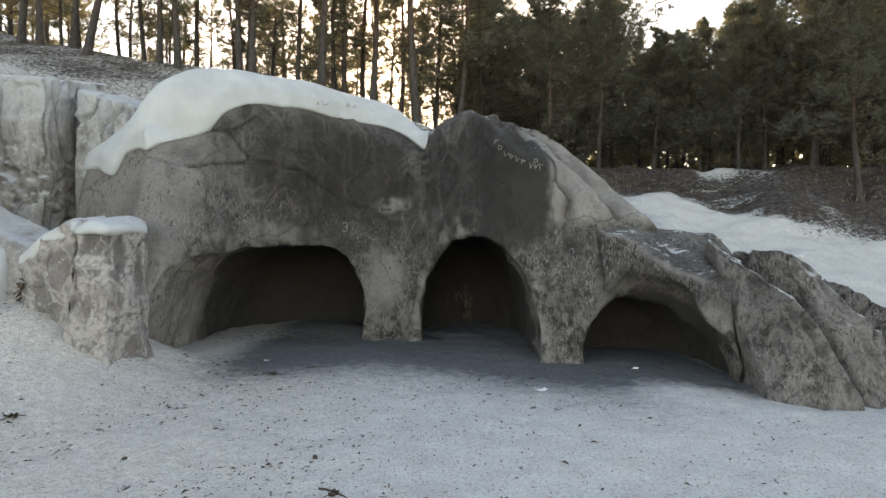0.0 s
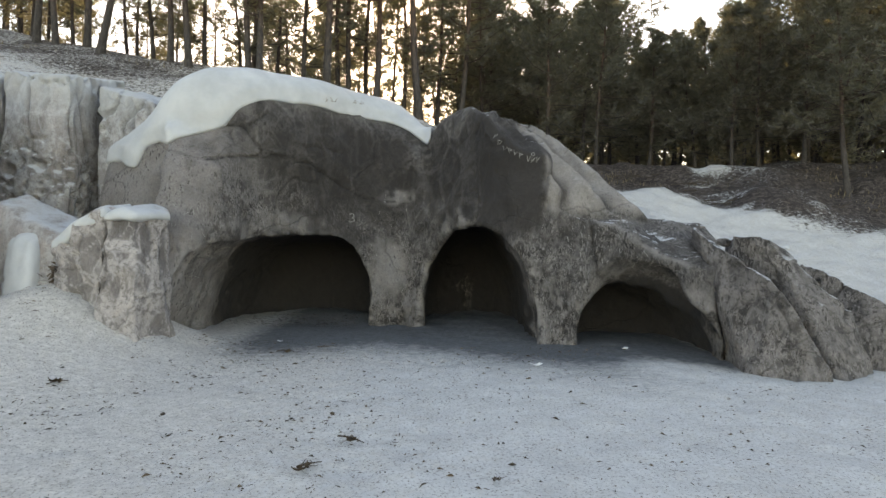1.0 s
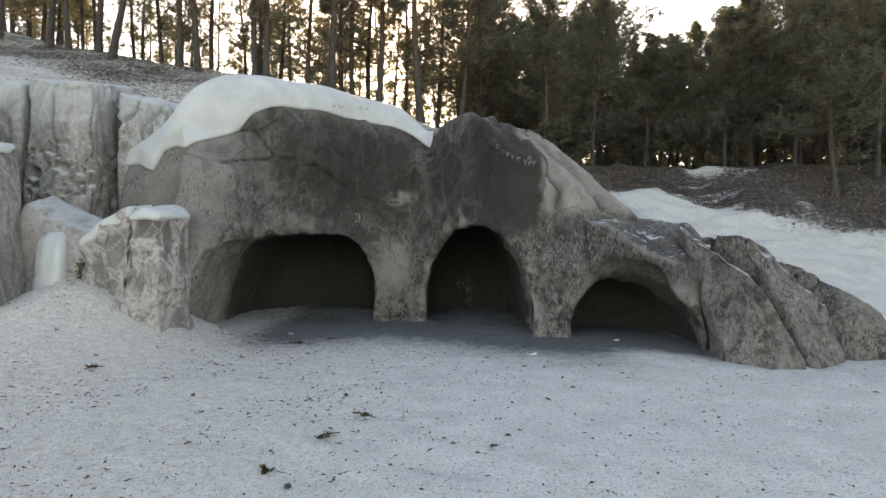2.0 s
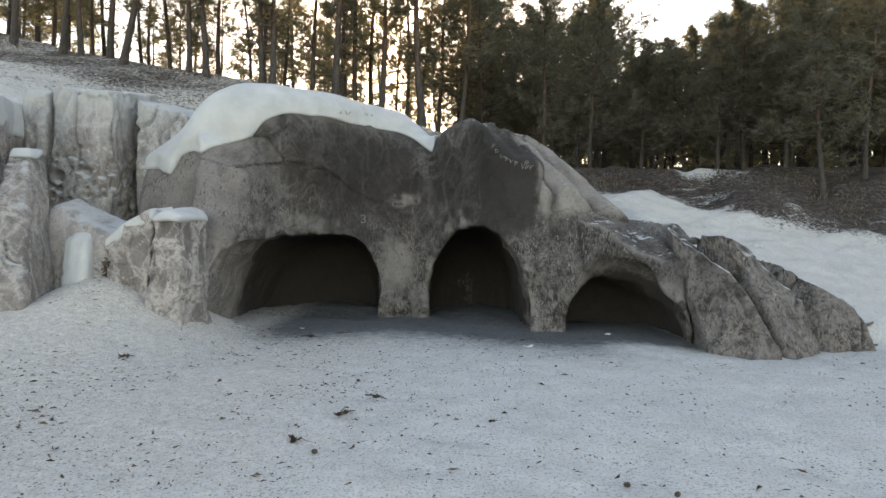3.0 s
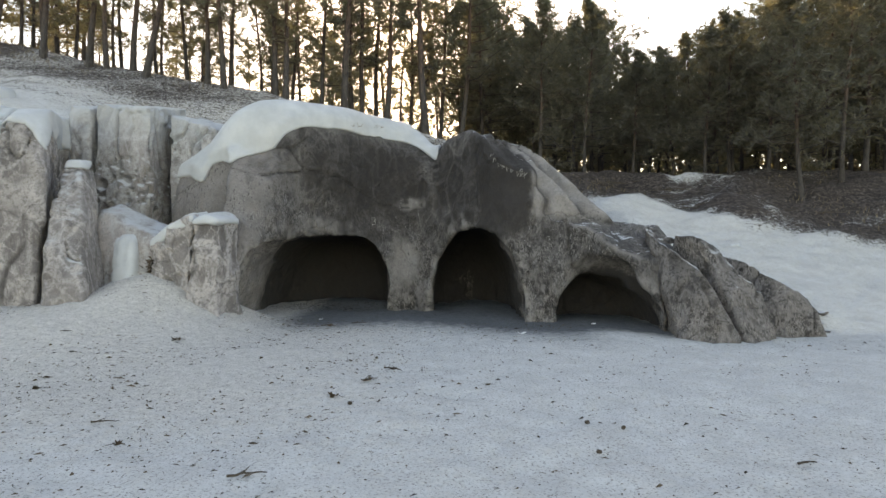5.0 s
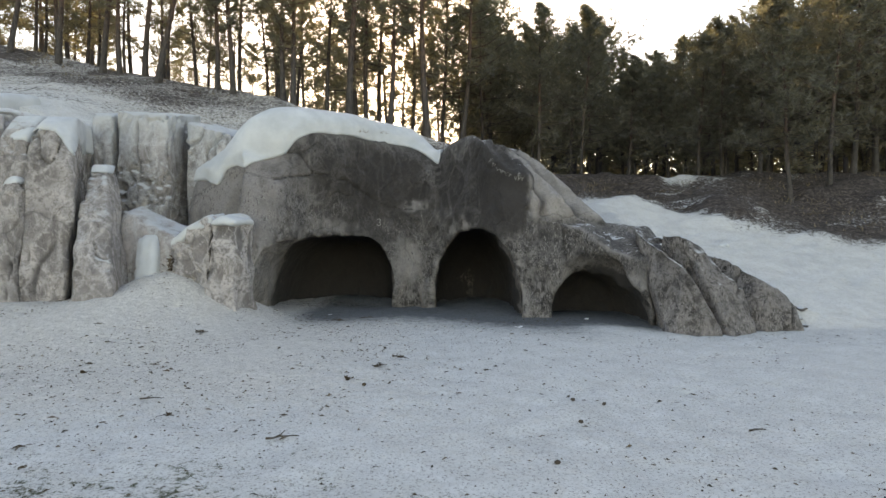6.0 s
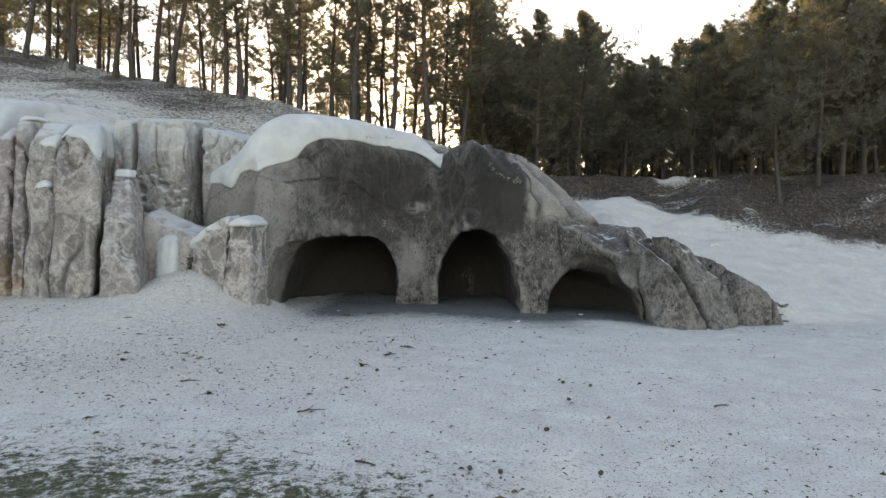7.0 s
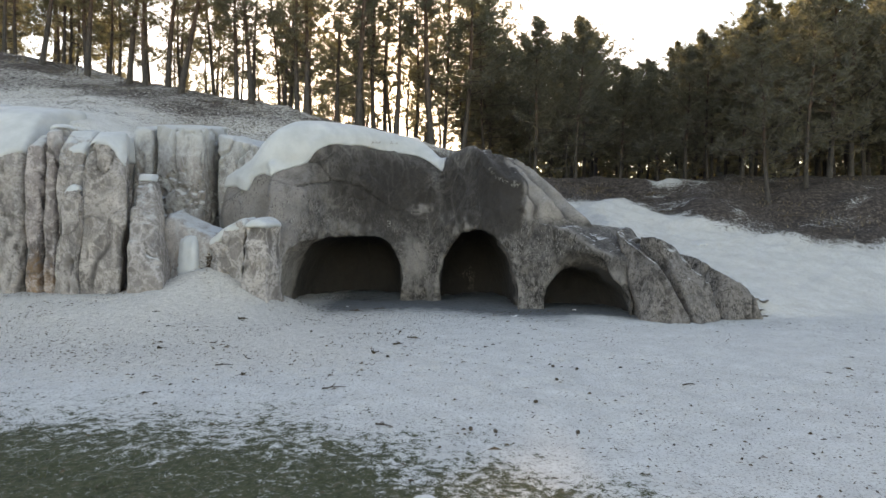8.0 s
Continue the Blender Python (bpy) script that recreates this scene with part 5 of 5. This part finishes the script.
chips()
for st in ((-1.18, 4.22, 0.22, 30), (-0.93, 4.88, 0.34, -35), (-4.85, 6.5, 0.26, 10), (-2.83, 9.4, 0.3, -5), (-2.2, 9.9, 0.35, 12), (-6.6, 6.2, 0.2, 25), (-5.9, 5.3, 0.16, -20), (-3.6, 2.2, 0.24, 8), (-1.7, 0.9, 0.3, 20), (-0.9, -0.6, 0.2, -25), (2.9, 1.3, 0.18, 10)):
    stick(*st)
scrap(1.37, 8.45, 0.085, 20)
scrap(3.22, 10.0, 0.07, 60)
scrap(-3.2, 10.4, 0.05, 10)
snow_clump(-0.42, -2.35, 0.075, 3)
snow_clump(8.9, 15.0, 0.14, 4)


def leaf_clump(x, y, size, seed):
    """A few curled dead leaves and a stalk, blown together."""
    rnd = random.Random(seed)
    root = new("leaf_clump")
    for i in range(7):
        bm = bmesh.new()
        ln, wd, curl = size * rnd.uniform(0.5, 0.9), size * rnd.uniform(0.22, 0.36), rnd.uniform(0.15, 0.5)
        rows = []
        for a in range(5):
            u = a / 4 - 0.5
            half = wd * math.cos(math.pi * 0.9 * u) * 0.5 + 0.001
            rows.append([bm.verts.new((u * ln, k * half, curl * size * (2.2 * u * u + 0.25 * abs(k)))) for k in (-1, 0, 1)])
        for r0, r1 in zip(rows, rows[1:]):
            for k in (0, 1):
                bm.faces.new((r0[k], r1[k], r1[k + 1], r0[k + 1]))
        bmesh.ops.solidify(bm, geom=bm.faces[:], thickness=0.0015)
        part("leaf", bm, LEAF, root).matrix_basis = pose(rnd.gauss(0, 0.3) * size, rnd.gauss(0, 0.22) * size, rnd.uniform(0, 0.22) * size, rnd.uniform(-35, 35), rnd.uniform(-25, 25), rnd.uniform(0, 360))
    v, f = [], []
    tube(v, f, [(0, 0, 0.1 * size), (0.5 * size, 0.2 * size, 0.22 * size), (1.0 * size, 0.1 * size, 0.08 * size), (1.35 * size, 0.3 * size, 0.03 * size)], [0.004, 0.0035, 0.003, 0.0015], 5)
    part("stalk", mesh_from("stalk", v, f), WOOD, root)
    root.matrix_basis = pose(x, y, float(terrain(np.array([x]), np.array([y]))[0]) + 0.012, 0, 0, rnd.uniform(0, 360))
    tagged(root, "curled brown dead leaves with a thin stalk on the sand", "leaves", "leaf clumps")


def pine_cone(x, y, turn):
    """A closed cone lying on its side, with rows of scales."""
    root = new("pine_cone")
    bm = bmesh.new()
    bmesh.ops.create_icosphere(bm, subdivisions=2, radius=0.016)
    for v in bm.verts:
        v.co.x *= 1.7 - 0.25 * v.co.x / 0.016
    part("core", bm, WOOD, root)
    scale = bpy.data.meshes.new("scale")
    bm = bmesh.new()
    bmesh.ops.create_cone(bm, segments=5, radius1=0.008, radius2=0.002, depth=0.009)
    bm.to_mesh(scale)
    bm.free()
    for ring in range(5):
        for k in range(6):
            u, w = -0.018 + 0.009 * ring, 60 * k + 30 * (ring % 2)
            r = 0.017 * math.sqrt(max(0.15, 1 - (u / 0.027) ** 2))
            part("scale", scale, WOOD, root).matrix_basis = pose(u, -r * math.sin(radians(w)), r * math.cos(radians(w)), w, 25, 0)
    root.matrix_basis = pose(x, y, float(terrain(np.array([x]), np.array([y]))[0]) + 0.02, 0, 0, turn)
    tagged(root, "dark closed pine cone lying on the sand", "cone", "pine cones")


for i, (lx, ly, ls) in enumerate(((-0.93, 4.85, 0.1), (-1.2, 4.1, 0.11), (-1.5, 3.27, 0.12), (-4.85, 6.45, 0.12), (-5.2, 3.5, 0.1), (5.7, 2.4, 0.08), (-3.06, 1.53, 0.1), (0.38, 3.94, 0.07), (-2.75, 9.35, 0.12))):
    leaf_clump(lx, ly, ls, 300 + i)
for i, (lx, ly) in enumerate(CONES):
    pine_cone(lx, ly, 47 * i)


def lawn(x, y, r):
    edge = np.interp(x, [-60, -8, -4, -1.5, 0.2, 1.2, 4, 60], [1.5, 0.2, -0.35, -0.55, -1.45, -2.3, -3.9, -9])
    patch = vnoise(np.stack([x, y, 0 * x], 1), 0.35, 51) * 0.5 + vnoise(np.stack([x, y, 0 * x], 1), 0.12, 52) * 0.4
    return r < 0.55 * smooth(-0.2, -2.2, y - edge + 1.6 * patch)


def banks(x, y, r):
    lim = np.interp(x, [-30, -9, 0, 5, 8.6, 10.4, 13.8, 30], [19.5, 19, 18, 20.5, 19.5, 17.6, 16.2, 15.5])
    return (r < smooth(-0.8, 2.0, y - lim)) & (vnoise(np.stack([x, y, 0 * x], 1), 0.9, 53) > -0.1)


blades("lawn", 60000, -9, 5, -5.5, 1.2, lawn, 0.026, BLADE, "short winter grass showing through the snow", 21)
blades("dry_grass", 9000, -24, 24, 15, 25, banks, 0.12, STRAW, "dry brown grass and litter along the bank", 22)


def stalks():
    """A few dry stalks on top of the dome and leaves caught in the cleft."""
    rnd = random.Random(44)
    for x, y, z in ((-2.75, 12.35, 5.05), (-2.6, 12.4, 5.05), (-2.2, 12.75, 5.1), (-2.05, 12.8, 5.1)):
        v, f = [], []
        for i in range(5):
            o = Vector((x + rnd.uniform(-0.05, 0.05), y, z))
            tube(v, f, [o, o + Vector((rnd.uniform(-0.08, 0.08), rnd.uniform(-0.05, 0.05), rnd.uniform(0.05, 0.12)))], [0.004, 0.0015], 4)
        tagged(part("grass_tuft", mesh_from("grass_tuft", v, f), STRAW), "dry grass stalks poking out of the snow", "grass", "dry stalks")
    rs = np.random.RandomState(45)
    n = 160
    c = np.stack([rs.normal(-6.6, 0.1, n), rs.normal(9.25, 0.12, n), 1.15 + 0.35 * rs.rand(n)], 1)
    d, e = rs.normal(size=(n, 3)), rs.normal(size=(n, 3))
    v = np.stack([c, c + 0.05 * d, c + 0.05 * e], 1).reshape(-1, 3)
    tagged(part("leaf_heap", mesh_from("leaf_heap", v, np.arange(3 * n).reshape(-1, 3), False), DEBRIS), "dead leaves caught between the rocks", "debris", kind="stuff")


stalks()
rb = random.Random(61)
for i in range(16):
    bx = rb.uniform(5.5, 15.5)
    by = float(np.interp(bx, [5, 8.6, 10.4, 13.8, 16], [21.5, 19.8, 17.8, 16.2, 16])) + rb.uniform(0, 3.2)
    stick(bx, by, rb.uniform(0.6, 1.8), rb.uniform(-40, 40), rb.uniform(0.015, 0.035), 3)


# ---- marks scratched into the walls ----
from mathutils.bvhtree import BVHTree

CHALK = bits_mat("scratched_pale_stone", (0.34, 0.33, 0.31), (0.48, 0.47, 0.45))


def scratches():
    me = CAVE_ROCK.data
    tree = BVHTree.FromPolygons([v.co for v in me.vertices], [tuple(p.vertices) for p in me.polygons])
    rnd = random.Random(14)

    def stroke(points, wide=0.012, limit=14.0):
        """A pale scratched line laid on the wall; points as (x, z)."""
        path = []
        for (xa, za), (xb, zb) in zip(points, points[1:]):
            for i in range(5):
                t = i / 4
                hit, nrm, _, _ = tree.ray_cast(Vector((xa + t * (xb - xa), 6.0, za + t * (zb - za))), Vector((0, 1, 0)), 12)
                if hit and hit.y < limit:
                    path.append(hit + nrm * 0.004)
        if len(path) < 3:
            return
        v, f = [], []
        tube(v, f, path, [wide * rnd.uniform(0.6, 1.1) for _ in path], 5)
        part("scratch", mesh_from("scratch", v, f), CHALK, CAVE_ROCK)

    # unreadable letters, as plain strokes
    for i, (x, z, h) in enumerate(((0.92, 4.12, 0.09), (0.99, 3.98, 0.09), (1.10, 3.84, 0.10), (1.19, 3.78, 0.10), (1.29, 3.72, 0.11), (1.40, 3.67, 0.10), (1.55, 3.58, 0.12), (1.64, 3.56, 0.12), (1.73, 3.55, 0.12))):
        w = 0.065
        a = rnd.uniform(-0.02, 0.02)
        stroke([(x + a, z), (x + rnd.uniform(-0.02, 0.02), z + h)], 0.005)
        stroke([(x + w, z + h * rnd.uniform(0.5, 1)), (x + w * rnd.uniform(0, 0.6), z + h * rnd.uniform(0, 0.5))], 0.005)
        if i % 2:
            stroke([(x, z + h * rnd.uniform(0.3, 1)), (x + w, z + h * rnd.uniform(0.3, 1))], 0.005)
    stroke([(1.66 + 0.035 * math.sin(a), 3.73 + 0.035 * math.cos(a)) for a in (0, 1, 2, 3, 4, 5, 6.3)], 0.005)
    for i in range(9):
        x = 3.0 + 0.07 * i
        z = 1.86 - 0.03 * i
        stroke([(x, z), (x + rnd.uniform(-0.02, 0.03), z + rnd.uniform(0.04, 0.07))], 0.003)
    # a figure scratched above the wide cave
    arc = [(-2.33 + 0.055 * math.sin(a), 2.56 + 0.05 * math.cos(a)) for a in (-1.2, -0.4, 0.4, 1.2, 2.0, 2.9)]
    stroke(arc, 0.008)
    stroke([(x, z - 0.1) for x, z in ((-2.33 + 0.06 * math.sin(a), 2.56 + 0.055 * math.cos(a)) for a in (0.1, 0.9, 1.7, 2.5, 3.3, 4.1))], 0.008)
    # loose scrapes round the pillars
    for i in range(90):
        zone = (0, 1, 2, 4)[i % 4]
        x = (rnd.uniform(-2.0, -0.9), rnd.uniform(1.5, 2.7), rnd.uniform(-5.1, -4.3), rnd.uniform(-4.2, 0.9), rnd.uniform(2.5, 4.0))[zone]
        z = (rnd.uniform(0.3, 3.4), rnd.uniform(0.1, 2.3), rnd.uniform(0.5, 2.8), rnd.uniform(2.4, 4.4), rnd.uniform(1.5, 2.3))[zone]
        ln, w = rnd.uniform(0.04, 0.13), rnd.gauss(1.6, 0.3)
        stroke([(x, z), (x + ln * math.cos(w), z + ln * math.sin(w))], rnd.uniform(0.002, 0.005), (14.1, 11.4, 11.0, 13.6, 11.0)[zone])


scratches()
